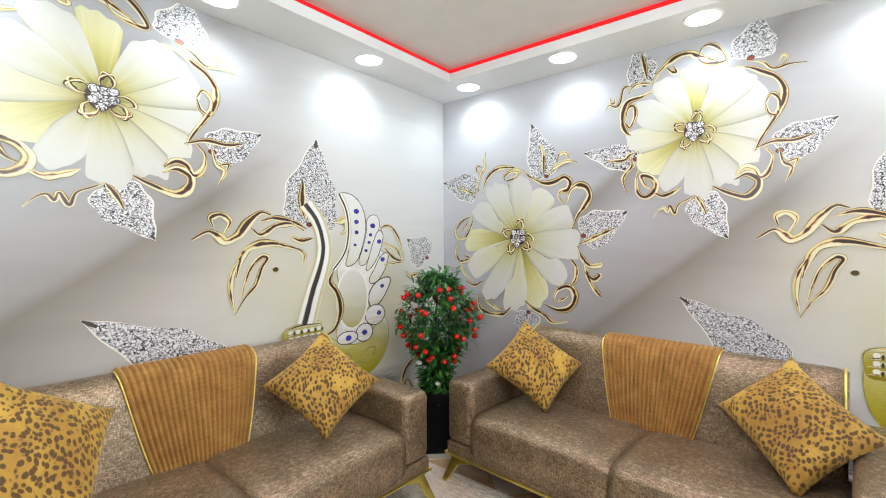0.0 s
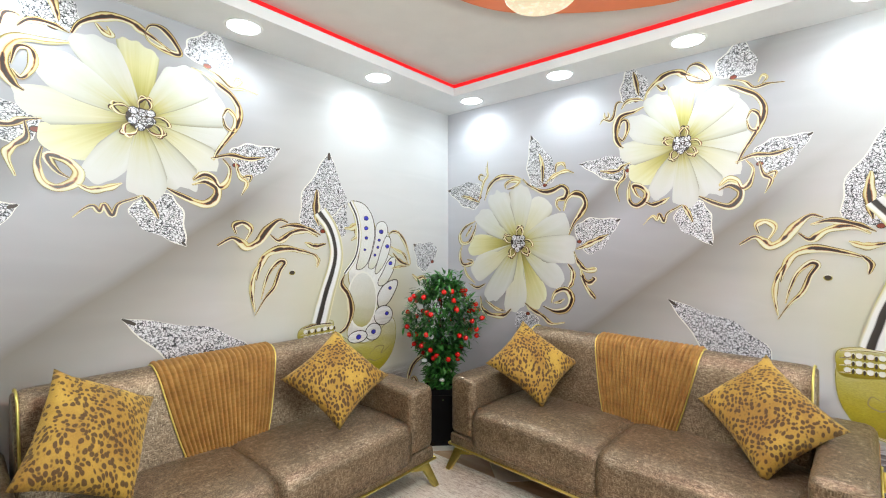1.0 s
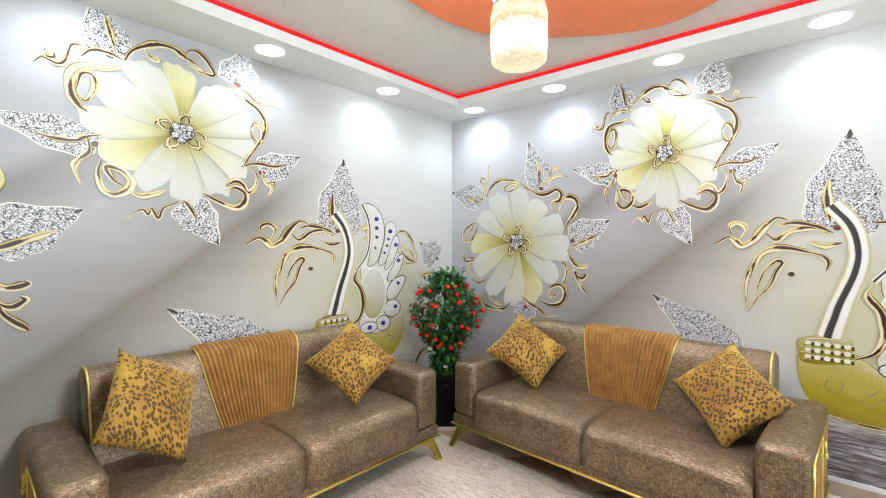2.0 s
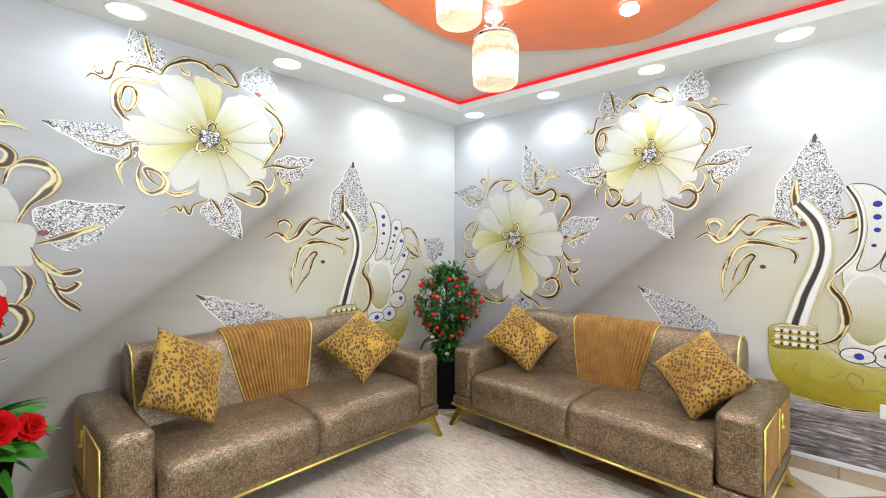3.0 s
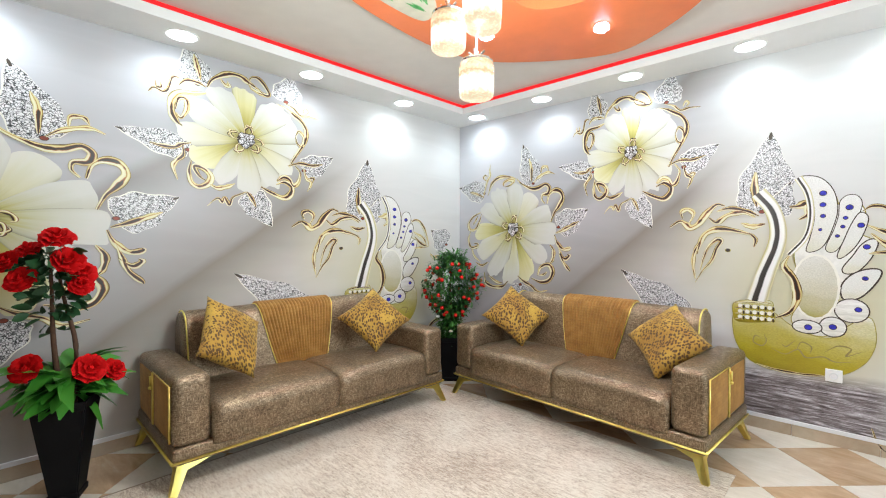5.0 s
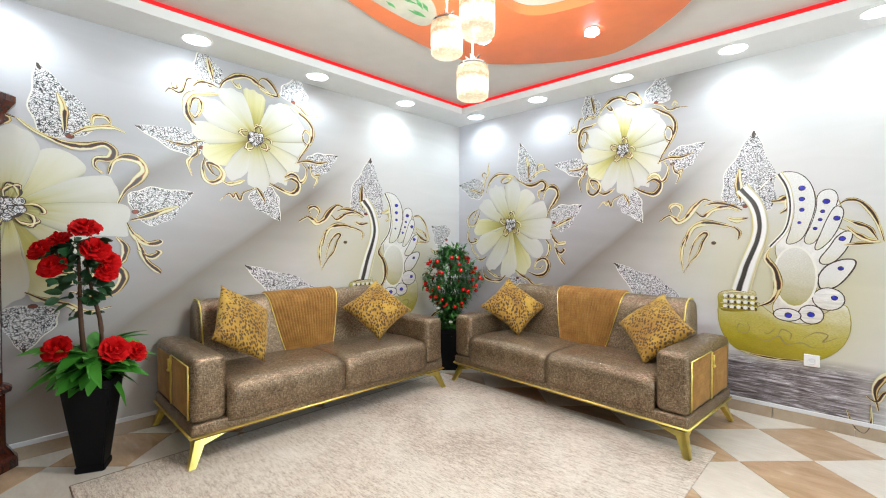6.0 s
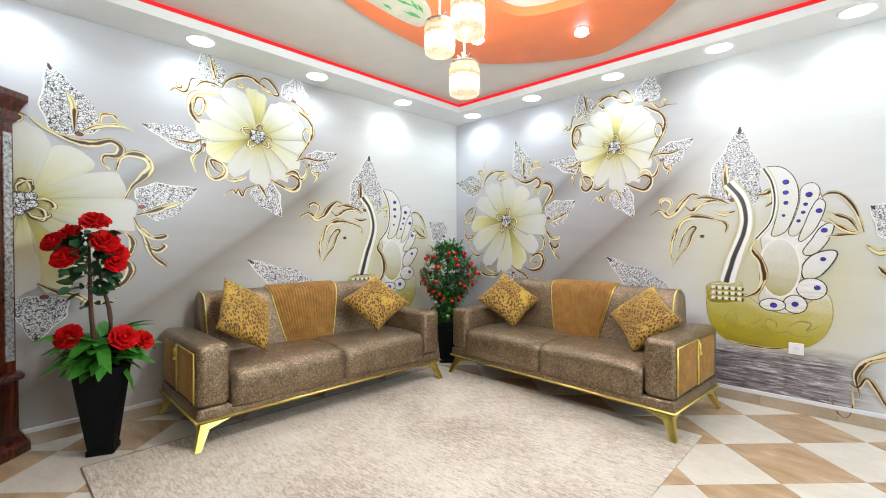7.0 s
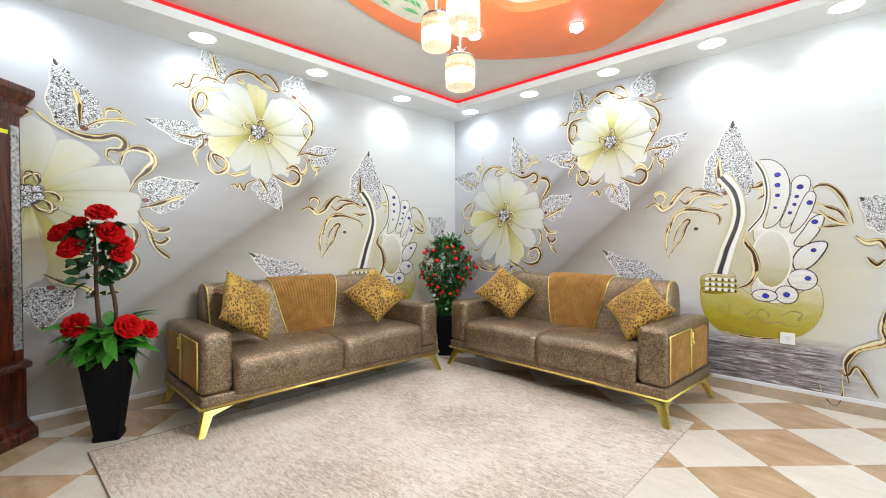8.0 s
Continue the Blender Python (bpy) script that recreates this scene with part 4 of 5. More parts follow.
    scroll([(-0.8, 1.349), (-0.758, 1.285), (-0.766, 1.204), (-0.799, 1.145)], 0.04, "gold")
    scroll([(-0.939, 1.028), (-0.903, 1.114), (-0.816, 1.144), (-0.766, 1.074), (-0.808, 0.989), (-0.903, 0.964), (-1.011, 0.997)], 0.052, "gold")
    scroll([(-0.921, 1.029), (-0.868, 1.042), (-0.825, 1.07)], 0.025, "gold")
    scroll([(-1.183, 1.009), (-1.105, 0.954), (-1.011, 0.912), (-0.939, 0.86), (-0.825, 0.881)], 0.036, "gold")
    scroll([(-1.696, 1.715), (-1.815, 1.662), (-1.877, 1.586), (-1.853, 1.516), (-1.767, 1.525), (-1.708, 1.62), (-1.684, 1.696)], 0.036, "gold")
    scroll([(-1.816, 1.565), (-1.767, 1.622), (-1.731, 1.678)], 0.025, "gold")
    scroll([(-1.84, 1.507), (-1.878, 1.408), (-1.841, 1.311), (-1.744, 1.322), (-1.732, 1.351), (-1.792, 1.36)], 0.036, "gold")
    scroll([(-1.829, 1.311), (-1.793, 1.214), (-1.697, 1.141)], 0.03, "gold")
    scroll([(-1.769, 1.137), (-1.674, 1.104), (-1.582, 1.147)], 0.03, "gold")
    scroll([(-1.64, 1.03), (-1.617, 0.918), (-1.516, 0.871), (-1.386, 0.883), (-1.313, 0.945)], 0.045, "gold")
    scroll([(-1.583, 0.996), (-1.472, 0.931), (-1.386, 0.92)], 0.035, "gold")
    scroll([(-0.733, 1.463), (-0.652, 1.494), (-0.558, 1.539), (-0.482, 1.576)], 0.04, "gold")
    scroll([(-1.049, 2.246), (-1.021, 2.141), (-1.021, 2.006)], 0.035, "gold")
    scroll([(-1.863, 1.958), (-1.766, 1.931), (-1.649, 1.883)], 0.03, "gold")
    traced_petal(LOWER, [(-1.584, 1.419), (-1.732, 1.399), (-1.781, 1.468), (-1.744, 1.523), (-1.756, 1.562), (-1.624, 1.594), (-1.515, 1.558)], "olive")
    traced_petal(LOWER, [(-1.174, 0.993), (-1.144, 0.951), (-1.066, 0.967), (-1.013, 1.024), (-0.98, 1.109), (-1.013, 1.194), (-1.066, 1.258)], "olive")
    traced_petal(LOWER, [(-0.939, 1.748), (-0.934, 1.811), (-0.976, 1.866), (-1.047, 1.898), (-1.114, 1.877), (-1.144, 1.813)], "cream")
    traced_petal(LOWER, [(-1.356, 1.085), (-1.388, 0.976), (-1.356, 0.913), (-1.261, 0.931), (-1.184, 0.992), (-1.164, 1.097), (-1.194, 1.236)], "cream")
    traced_petal(LOWER, [(-1.339, 1.951), (-1.291, 1.983), (-1.214, 2.007), (-1.154, 1.969), (-1.119, 1.878), (-1.164, 1.689)], "white")
    traced_petal(LOWER, [(-1.515, 1.248), (-1.649, 1.165), (-1.721, 1.216), (-1.739, 1.295), (-1.672, 1.389), (-1.561, 1.434), (-1.448, 1.438)], "cream")
    traced_petal(LOWER, [(-1.56, 1.592), (-1.648, 1.667), (-1.695, 1.723), (-1.671, 1.781), (-1.583, 1.824), (-1.503, 1.781), (-1.436, 1.669)], "white")
    traced_petal(LOWER, [(-1.481, 1.741), (-1.548, 1.855), (-1.554, 1.922), (-1.503, 1.946), (-1.458, 1.975), (-1.414, 1.957), (-1.339, 1.932), (-1.323, 1.825)], "white")
    traced_petal(LOWER, [(-1.55, 1.169), (-1.596, 1.07), (-1.573, 1.004), (-1.505, 0.995), (-1.437, 1.024), (-1.366, 1.103), (-1.292, 1.195)], "white")
    traced_petal(LOWER, [(-1.032, 1.207), (-0.948, 1.154), (-0.87, 1.15), (-0.835, 1.203), (-0.844, 1.283), (-0.902, 1.349), (-1.013, 1.36)], "white")
    traced_petal(LOWER, [(-0.783, 1.551), (-0.791, 1.672), (-0.809, 1.723), (-0.853, 1.751), (-0.976, 1.724), (-1.066, 1.667)], "white")
    traced_petal(LOWER, [(-0.976, 1.348), (-0.853, 1.354), (-0.752, 1.356), (-0.74, 1.447), (-0.748, 1.559), (-0.853, 1.578)], "white")
    # jewelled swan
    leaf((0.95, 1.60), (1.0, 2.176), 0.37)
    leaf((0.446, 0.741), (-0.078, 1.127), 0.3)
    leaf((1.039, 1.572), (1.116, 1.805), 0.16)
    scroll([(0.92, 1.638), (0.904, 1.76), (0.91, 1.894)], 0.05, "gold")
    scroll([(0.326, 1.499), (0.399, 1.545), (0.447, 1.517), (0.482, 1.49), (0.54, 1.524), (0.596, 1.606), (0.662, 1.666), (0.716, 1.652)], 0.05, "gold")
    scroll([(0.423, 1.569), (0.411, 1.62), (0.458, 1.641), (0.5, 1.601), (0.47, 1.528)], 0.036, "gold")
    scroll([(0.607, 1.569), (0.663, 1.529), (0.738, 1.583), (0.832, 1.6), (0.912, 1.559)], 0.04, "gold")
    scroll([(0.662, 1.613), (0.748, 1.635), (0.852, 1.61), (0.932, 1.569)], 0.036, "gold")
    scroll([(0.529, 1.277), (0.552, 1.376), (0.597, 1.447), (0.685, 1.479), (0.791, 1.462), (0.893, 1.429)], 0.046, "gold")
    scroll([(0.519, 1.079), (0.502, 1.203), (0.518, 1.315), (0.574, 1.424)], 0.03, "gold")
    scroll([(0.519, 1.054), (0.575, 1.154), (0.631, 1.227), (0.663, 1.324), (0.696, 1.383), (0.663, 1.396), (0.608, 1.337), (0.575, 1.252), (0.553, 1.154)], 0.03, "gold")
    scroll([(0.822, 1.519), (0.893, 1.491), (0.972, 1.509)], 0.04, "gold")
    scroll([(0.873, 1.446), (0.913, 1.398), (0.904, 1.34)], 0.03, "gold")
    scroll([(1.487, 1.579), (1.533, 1.609), (1.594, 1.595), (1.654, 1.515), (1.691, 1.415), (1.713, 1.326)], 0.03, "gold")
    scroll([(1.511, 1.485), (1.572, 1.451), (1.64, 1.417), (1.684, 1.337)], 0.03, "gold")
    scroll([(1.527, 1.433), (1.588, 1.37), (1.648, 1.334), (1.706, 1.322)], 0.036, "gold")
    scroll([(1.52, 1.302), (1.588, 1.31), (1.691, 1.317)], 0.026, "gold")
    scroll([(1.11, 1.624), (1.163, 1.629), (1.207, 1.647), (1.214, 1.575), (1.164, 1.535)], 0.05, "gold")
    vase_bowl()
    outlined("wing", [(1.143, 1.292), (1.208, 1.435), (1.221, 1.587), (1.192, 1.72), (1.162, 1.825), (1.241, 1.819), (1.344, 1.704), (1.378, 1.616), (1.469, 1.628), (1.501, 1.543), (1.477, 1.434), (1.534, 1.382), (1.491, 1.256), (1.424, 1.152), (1.375, 1.025), (1.383, 0.898), (1.36, 0.769), (1.258, 0.734), (1.132, 0.816), (1.182, 0.974), (1.174, 1.106)], M_P_ENAMEL, M_P_OLIVE_LINE, 0.006)
    outlined("feather", [(1.166, 1.828), (1.251, 1.826), (1.313, 1.775), (1.351, 1.694), (1.362, 1.583), (1.339, 1.471), (1.302, 1.366), (1.258, 1.32), (1.208, 1.317), (1.229, 1.412), (1.249, 1.541), (1.242, 1.65), (1.206, 1.749)], M_P_FEATHER, M_P_DARK, 0.006)
    outlined("feather", [(1.378, 1.645), (1.411, 1.684), (1.456, 1.683), (1.482, 1.631), (1.463, 1.546), (1.415, 1.441), (1.373, 1.338), (1.333, 1.309), (1.309, 1.34), (1.346, 1.449), (1.372, 1.553)], M_P_FEATHER, M_P_DARK, 0.005)
    outlined("feather", [(1.469, 1.562), (1.501, 1.559), (1.511, 1.514), (1.483, 1.413), (1.439, 1.327), (1.384, 1.27), (1.37, 1.291), (1.399, 1.383), (1.431, 1.482)], M_P_FEATHER, M_P_DARK, 0.006)
    outlined("feather", [(1.521, 1.39), (1.552, 1.389), (1.555, 1.352), (1.522, 1.263), (1.466, 1.186), (1.411, 1.169), (1.397, 1.203), (1.446, 1.286), (1.48, 1.351)], M_P_FEATHER, M_P_DARK, 0.007)
    outlined("feather", [(1.392, 1.076), (1.434, 1.152), (1.504, 1.194), (1.566, 1.198), (1.572, 1.161), (1.53, 1.079), (1.473, 1.012), (1.405, 0.997)], M_P_FEATHER, M_P_DARK, 0.009)
    for c, rx, rz in (((1.442, 0.923), 0.082, 0.075), ((1.35, 0.803), 0.066, 0.064), ((1.215, 0.787), 0.077, 0.043)):
        oval(c, rx, rz, "lobe")
    oval(*((1.256, 1.069), 0.116, 0.213), "panel")
    for k, c in enumerate([(1.29, 1.71), (1.29, 1.632), (1.291, 1.555), (1.278, 1.462), (1.424, 1.607), (1.405, 1.538), (1.392, 1.48), (1.366, 1.418), (1.48, 1.487), (1.509, 1.346), (1.504, 1.14), (1.474, 0.933), (1.35, 0.803), (1.222, 0.784)]):
        r = (0.02, 0.017, 0.014, 0.009, 0.02, 0.012, 0.011, 0.011, 0.018, 0.018, 0.015, 0.018, 0.021, 0.022)[k]
        oval(c, r * 0.85, r * 0.75, "jewel")
    scroll([(1.11, 1.279), (1.085, 1.204), (1.141, 1.115), (1.16, 0.996), (1.124, 0.883), (1.041, 0.832)], 0.05, "gold")
    scroll([(1.158, 1.829), (1.209, 1.718), (1.228, 1.564), (1.201, 1.413), (1.11, 1.284)], 0.042, "neck")
    scroll([(0.927, 1.74), (1.006, 1.627), (1.045, 1.488), (1.039, 1.353), (0.978, 1.149), (0.924, 0.935)], 0.115, "neck")
    outlined("collar", [(0.801, 0.925), (1.002, 0.948), (1.022, 0.876), (1.019, 0.803), (0.818, 0.774), (0.78, 0.838)], M_P_BOWL, M_P_OLIVE_LINE, 0.004)
    for r in range(4):
        scroll([(0.79, 0.915 - 0.04 * r), (0.90, 0.935 - 0.042 * r), (1.02, 0.925 - 0.038 * r)], 0.02, "gold")
    for k in range(5):
        for r in range(3):
            oval((0.825 + 0.045 * k, 0.895 - 0.042 * r), 0.015, 0.013, "bead", 0.002)
            oval((0.847 + 0.045 * k, 0.892 - 0.042 * r), 0.006, 0.013, "drop", 0.003)
    oval((0.74, 1.315), 0.016, 0.013, "drop")
    # next repeat, cut off
    leaf((1.954, 1.343), (1.743, 1.506), 0.3)
    scroll([(1.725, 1.242), (1.782, 1.195), (1.85, 1.202), (1.891, 1.119)], 0.045, "gold")
    scroll([(1.783, 1.098), (1.83, 1.042), (1.873, 1.081)], 0.04, "gold")
    scroll([(1.886, 0.76), (1.86, 0.624), (1.877, 0.531), (1.815, 0.495), (1.732, 0.442), (1.683, 0.342), (1.699, 0.206)], 0.05, "gold")
    scroll([(1.637, 0.293), (1.69, 0.264), (1.733, 0.332), (1.775, 0.282), (1.818, 0.194), (1.846, 0.143)], 0.03, "gold")
    scroll([(1.546, 0.172), (1.578, 0.077), (1.633, 0.038), (1.668, 0.119), (1.661, 0.238)], 0.025, "gold")
    heart_of_flower(UPPER, 0.085)
    heart_of_flower(LOWER, 0.105)
    return root


build_mural(pose(2.027, 0, 0), -2.0245, ROOM_X - 2.03, "printed mural of white flowers, gold scrolls and crystal leaves on pale lilac")
left = pose(0, -2.54, 0, 0, 0, 90) @ Matrix.Diagonal((1.175, 1, 1, 1))
build_mural(left, (ROOM_Y + 2.545) / 1.175, 2.157, "printed mural of white flowers and gold scrolls, stretched wider")


# ---- sofas ----
def sofa(m, label):
    L, D = 2.04, 0.86
    root = thing("sofa", label, "sofa", "pair of sofas", m)
    x1, y1 = L / 2, D / 2
    part("base", box_bm((-x1, -y1, 0.15), (x1, y1, 0.245), 0.018, 3), M_FABRIC, root, smooth=True)
    bm = bmesh.new()
    tube_bm([(-x1 - 0.004, y1, 0.172), (-x1 - 0.004, -y1 - 0.004, 0.172)], 0.0075, 8, bm)
    tube_bm([(-x1 - 0.004, -y1 - 0.004, 0.172), (x1 + 0.004, -y1 - 0.004, 0.172)], 0.0075, 8, bm)
    tube_bm([(x1 + 0.004, -y1 - 0.004, 0.172), (x1 + 0.004, y1, 0.172)], 0.0075, 8, bm)
    part("base_trim", bm, M_GOLD, root, "gold piping", True)
    # arms with tan side panels, gold edging and a zip pull
    for sx in (-1, 1):
        a, b = sorted((sx * x1, sx * (x1 - 0.2)))
        arm = part("armrest", box_bm((a, -y1, 0.24), (b, y1 - 0.02, 0.632), 0.045, 4), M_FABRIC, root, smooth=True)
        xo = sx * (x1 + 0.004)
        for ya, yb in ((-y1 + 0.05, -0.03), (0.0, y1 - 0.10)):
            lo, hi = sorted((xo, xo - sx * 0.03))
            part("side_panel", box_bm((lo, ya, 0.275), (hi, yb, 0.575), 0.008, 2), M_TAN, arm, "tan quilted side panel", True)
        bm = bmesh.new()
        for yy in (-y1 + 0.045, -0.018, -0.008):
            tube_bm([(xo, yy, 0.27), (xo, yy, 0.58)], 0.006, 6, bm)
        tube_bm([(xo, -y1 + 0.045, 0.58), (xo, -0.02, 0.585)], 0.004, 6, bm)
        part("edging", bm, M_GOLD, arm, "gold edging", True)
        bm = tube_bm([(xo + sx * 0.008, -0.013, 0.56), (xo + sx * 0.012, -0.013, 0.50)], [0.010, 0.006], 8)
        bmesh.ops.create_icosphere(bm, subdivisions=2, radius=0.012, matrix=pose(xo + sx * 0.012, -0.013, 0.49))
        part("zip_pull", bm, M_GOLD, arm, "small gold pull", True)
    # two seat cushions
    xi = x1 - 0.2
    for a, b in ((-xi + 0.002, -0.002), (0.002, xi - 0.002)):
        bm = bmesh.new()
        nx, prof = 18, [(0.16, 0.25), (-y1 + 0.02, 0.218), (-y1 - 0.008, 0.212), (-y1 - 0.018, 0.222), (-y1 - 0.024, 0.30), (-y1 - 0.024, 0.375), (-y1 - 0.016, 0.412), (-y1 + 0.008, 0.438), (-y1 + 0.045, 0.452), (-0.2, 0.462), (0.0, 0.455), (0.16, 0.445)]
        rows = []
        for i in range(nx + 1):
            t = i / nx
            e = 1 - abs(2 * t - 1) ** 16
            x = a + (b - a) * t
            rows.append([bm.verts.new((x, y + (0.014 * (1 - e) if y < -0.3 else 0), 0.25 + (z - 0.25) * (1 - 0.06 * (1 - e)) + 0.008 * math.sin(math.pi * t) * (z > 0.4))) for y, z in prof])
        for p, q in zip(rows, rows[1:]):
            for k in range(len(prof) - 1):
                bm.faces.new((p[k], p[k + 1], q[k + 1], q[k]))
        bm.faces.new(rows[0])
        bm.faces.new(rows[-1])
        cushion = part("seat_cushion", bm, M_FABRIC, root, smooth=True)
        for xx in (a + 0.006, b - 0.006):
            part("piping", tube_bm([(xx, -y1 + 0.008, 0.255), (xx, -y1 + 0.004, 0.39), (xx, -y1 + 0.05, 0.437), (xx, -0.1, 0.447)], 0.004, 6), M_FABRIC, cushion, smooth=True)
    # slanted backrest, rounded over the top
    prof = spline([(0, 0.10, 0.42), (0, 0.135, 0.60), (0, 0.17, 0.76), (0, 0.20, 0.85), (0, 0.26, 0.888), (0, 0.33, 0.88), (0, 0.385, 0.82), (0, 0.41, 0.60), (0, 0.42, 0.16)], 4)
    xb = x1 - 0.215
    bm = bmesh.new()
    rows = []
    for i, x in enumerate((-xb, -xb + 0.012, -xb + 0.04, *[(-xb + 0.1) + (2 * xb - 0.2) * k / 10 for k in range(11)], xb - 0.04, xb - 0.012, xb)):
        e = min(1, (xb - abs(x)) / 0.05)
        r = 0.93 + 0.07 * math.sin(e * math.pi / 2)
        rows.append([bm.verts.new((x, 0.27 + (p.y - 0.27) * r, 0.42 + (p.z - 0.42) * (0.97 + 0.03 * math.sin(e * math.pi / 2)))) for p in prof])
    for p, q in zip(rows, rows[1:]):
        for k in range(len(prof) - 1):
            bm.faces.new((p[k], p[k + 1], q[k + 1], q[k]))
    bm.faces.new(rows[0])
    bm.faces.new(rows[-1])
    back = part("backrest", bm, M_FABRIC, root, smooth=True)
    for sx in (-1, 1):
        line = [(sx * (xb - 0.012), 0.27 + (p.y - 0.27) * 1.0 - 0.004, p.z + 0.002) for p in prof[3:22]]
        part("back_trim", tube_bm(line, 0.0055, 6), M_GOLD, back, "gold piping", True)
    # ribbed tan panel, narrower at the seat
    bm = bmesh.new()
    cols, rows = 22 * 7, []
    use = prof[:28]
    for j in range(cols + 1):
        t = j / cols
        row = []
        for i, p in enumerate(use):
            h = max(0.0, min(1.0, (p.z - 0.43) / 0.45))
            w = 0.40 + 0.21 * h ** 0.8
            tang = (use[min(i + 1, len(use) - 1)] - use[max(i - 1, 0)]).normalized()
            nrm = Vector((0, -tang.z, tang.y))
            off = 0.001 + 0.019 * abs(math.sin(22 * math.pi * t)) ** 0.6
            row.append(bm.verts.new(Vector((0.005 + w * (t - 0.5), p.y, p.z)) + nrm * off))
        rows.append(row)
    for p, q in zip(rows, rows[1:]):
        for k in range(len(use) - 1):
            bm.faces.new((p[k], p[k + 1], q[k + 1], q[k]))
    tan = part("ribbed_panel", bm, M_TAN, back, "ribbed tan corduroy panel", True)
    for sx in (-1, 1):
        line = []
        for p in use[:26]:
            h = max(0.0, min(1.0, (p.z - 0.43) / 0.45))
            line.append((0.005 + sx * 0.5 * (0.405 + 0.21 * h ** 0.8), p.y - 0.006, p.z + 0.004))
        part("panel_trim", tube_bm(line, 0.0045, 6), M_GOLD, back, "gold piping", True)
    # splayed gold legs: a flat bracket that tapers to a foot
    for sx in (-1, 1):
        for sy in (-1, 1):
            bm = bmesh.new()
            for dirx, diry in ((1, 0), (0, 1)):
                outl = [(0.0, 0.158), (0.18, 0.158), (0.175, 0.146), (0.058, 0.112), (0.036, 0.0), (0.0, 0.0)]
                th = 0.028
                va, vb = [], []
                for d, z in outl:
                    for lst, o in ((va, 0.0), (vb, th)):
                        out = 0.05 * (1 - z / 0.158)
                        x = sx * (x1 - 0.03 + out - (d if dirx else o))
                        y = sy * (y1 - 0.03 + out - (d if diry else o))
                        lst.append(bm.verts.new((x, y, z)))
                bm.faces.new(va)
                bm.faces.new(vb)
                for k in range(6):
                    bm.faces.new((va[k], va[(k + 1) % 6], vb[(k + 1) % 6], vb[k]))
            part("leg", bm, M_GOLD, root, "splayed polished gold leg")
    return root


sofa(pose(1.903, -0.664, 0.008, 0, 0, -3.9), "two-seat sofa in shimmering brown fabric with tan ribbed back panel")
sofa(pose(0.463, -2.253, 0.008, 0, 0, 88.8), "two-seat sofa in shimmering brown fabric standing beside a potted rose")


# ---- plush cushions ----
def plush_cushion(c0, c1, c2, c3, label, thick=0.16):
    c0, c1, c2, c3 = (Vector(p) for p in (c0, c1, c2, c3))
    ctr = (c0 + c1 + c2 + c3) / 4
    ex, ey = ((c1 - c0) + (c2 - c3)) / 2, ((c0 - c3) + (c1 - c2)) / 2
    ez = ex.cross(ey).normalized()
    rng = random.Random(label)
    n, verts, faces, uv = 18, [], [], []
    for side in (1, -1):
        for i in range(n + 1):
            for j in range(n + 1):
                u, v = 2 * i / n - 1, 2 * j / n - 1
                pu = 1 - 0.10 * (1 - v * v) * abs(u) ** 3
                pv = 1 - 0.10 * (1 - u * u) * abs(v) ** 3
                t = max(0.0, (1 - u * u) * (1 - v * v)) ** 0.42
                dent = 0.012 * math.sin(3.1 * u + 1.3) * math.sin(2.7 * v + rng.random() * 0.02)
                verts.append(ex * (u * pu * 0.515) + ey * (v * pv * 0.515) + ez * (side * (thick / 2 * t) + dent * t))
    r = n + 1
    for side in range(2):
        o = side * r * r
        for i in range(n):
            for j in range(n):
                f = (o + r * i + j, o + r * (i + 1) + j, o + r * (i + 1) + j + 1, o + r * i + j + 1)
                faces.append(f if side == 0 else tuple(reversed(f)))
    me = mesh_of("cushion", verts, faces, M_LEOPARD, None, True)
    bm = bmesh.new()
    bm.from_mesh(me)
    bmesh.ops.remove_doubles(bm, verts=bm.verts[:], dist=0.0006)
    bm.to_mesh(me)
    bm.free()
    ob = new("plush_cushion", me)
    ob.location = ctr
    return tagged(ob, label, "cushion", "leopard cushions")


plush_cushion((0.404, -1.605, 0.959), (0.795, -1.516, 0.722), (0.682, -1.783, 0.496), (0.546, -2.063, 0.775), "golden leopard plush cushion on its corner against a sofa arm")
plush_cushion((0.386, -2.948, 1.015), (0.336, -2.585, 0.776), (0.648, -2.76, 0.496), (0.705, -3.106, 0.692), "golden leopard plush cushion tipped against the sofa back")
plush_cushion((1.176, -0.589, 0.958), (1.488, -0.464, 0.723), (1.412, -0.758, 0.468), (1.05, -0.887, 0.725), "bright golden leopard plush cushion leaning in a sofa corner")
plush_cushion((2.518, -0.393, 0.914), (2.824, -0.772, 0.708), (2.546, -0.892, 0.466), (2.242, -0.612, 0.673), "golden leopard plush cushion resting partly on a sofa arm")


# ---- rug ----
rug = thing("rug", "cream and brown distressed low-pile rug under the sofas", "rug")
part("carpet", box_bm((0.60, -3.79, 0.001), (2.995, -0.93, 0.0075), 0.003, 2), M_RUG, rug)
bm = bmesh.new()
for a, b in (((0.597, -3.79), (2.998, -3.79)), ((0.597, -3.79), (0.597, -0.93))):
    tube_bm([(*a, 0.0045), (*b, 0.0045)], 0.0042, 6, bm)
part("binding", bm, M_RUG_EDGE, rug, "dark bound edge")


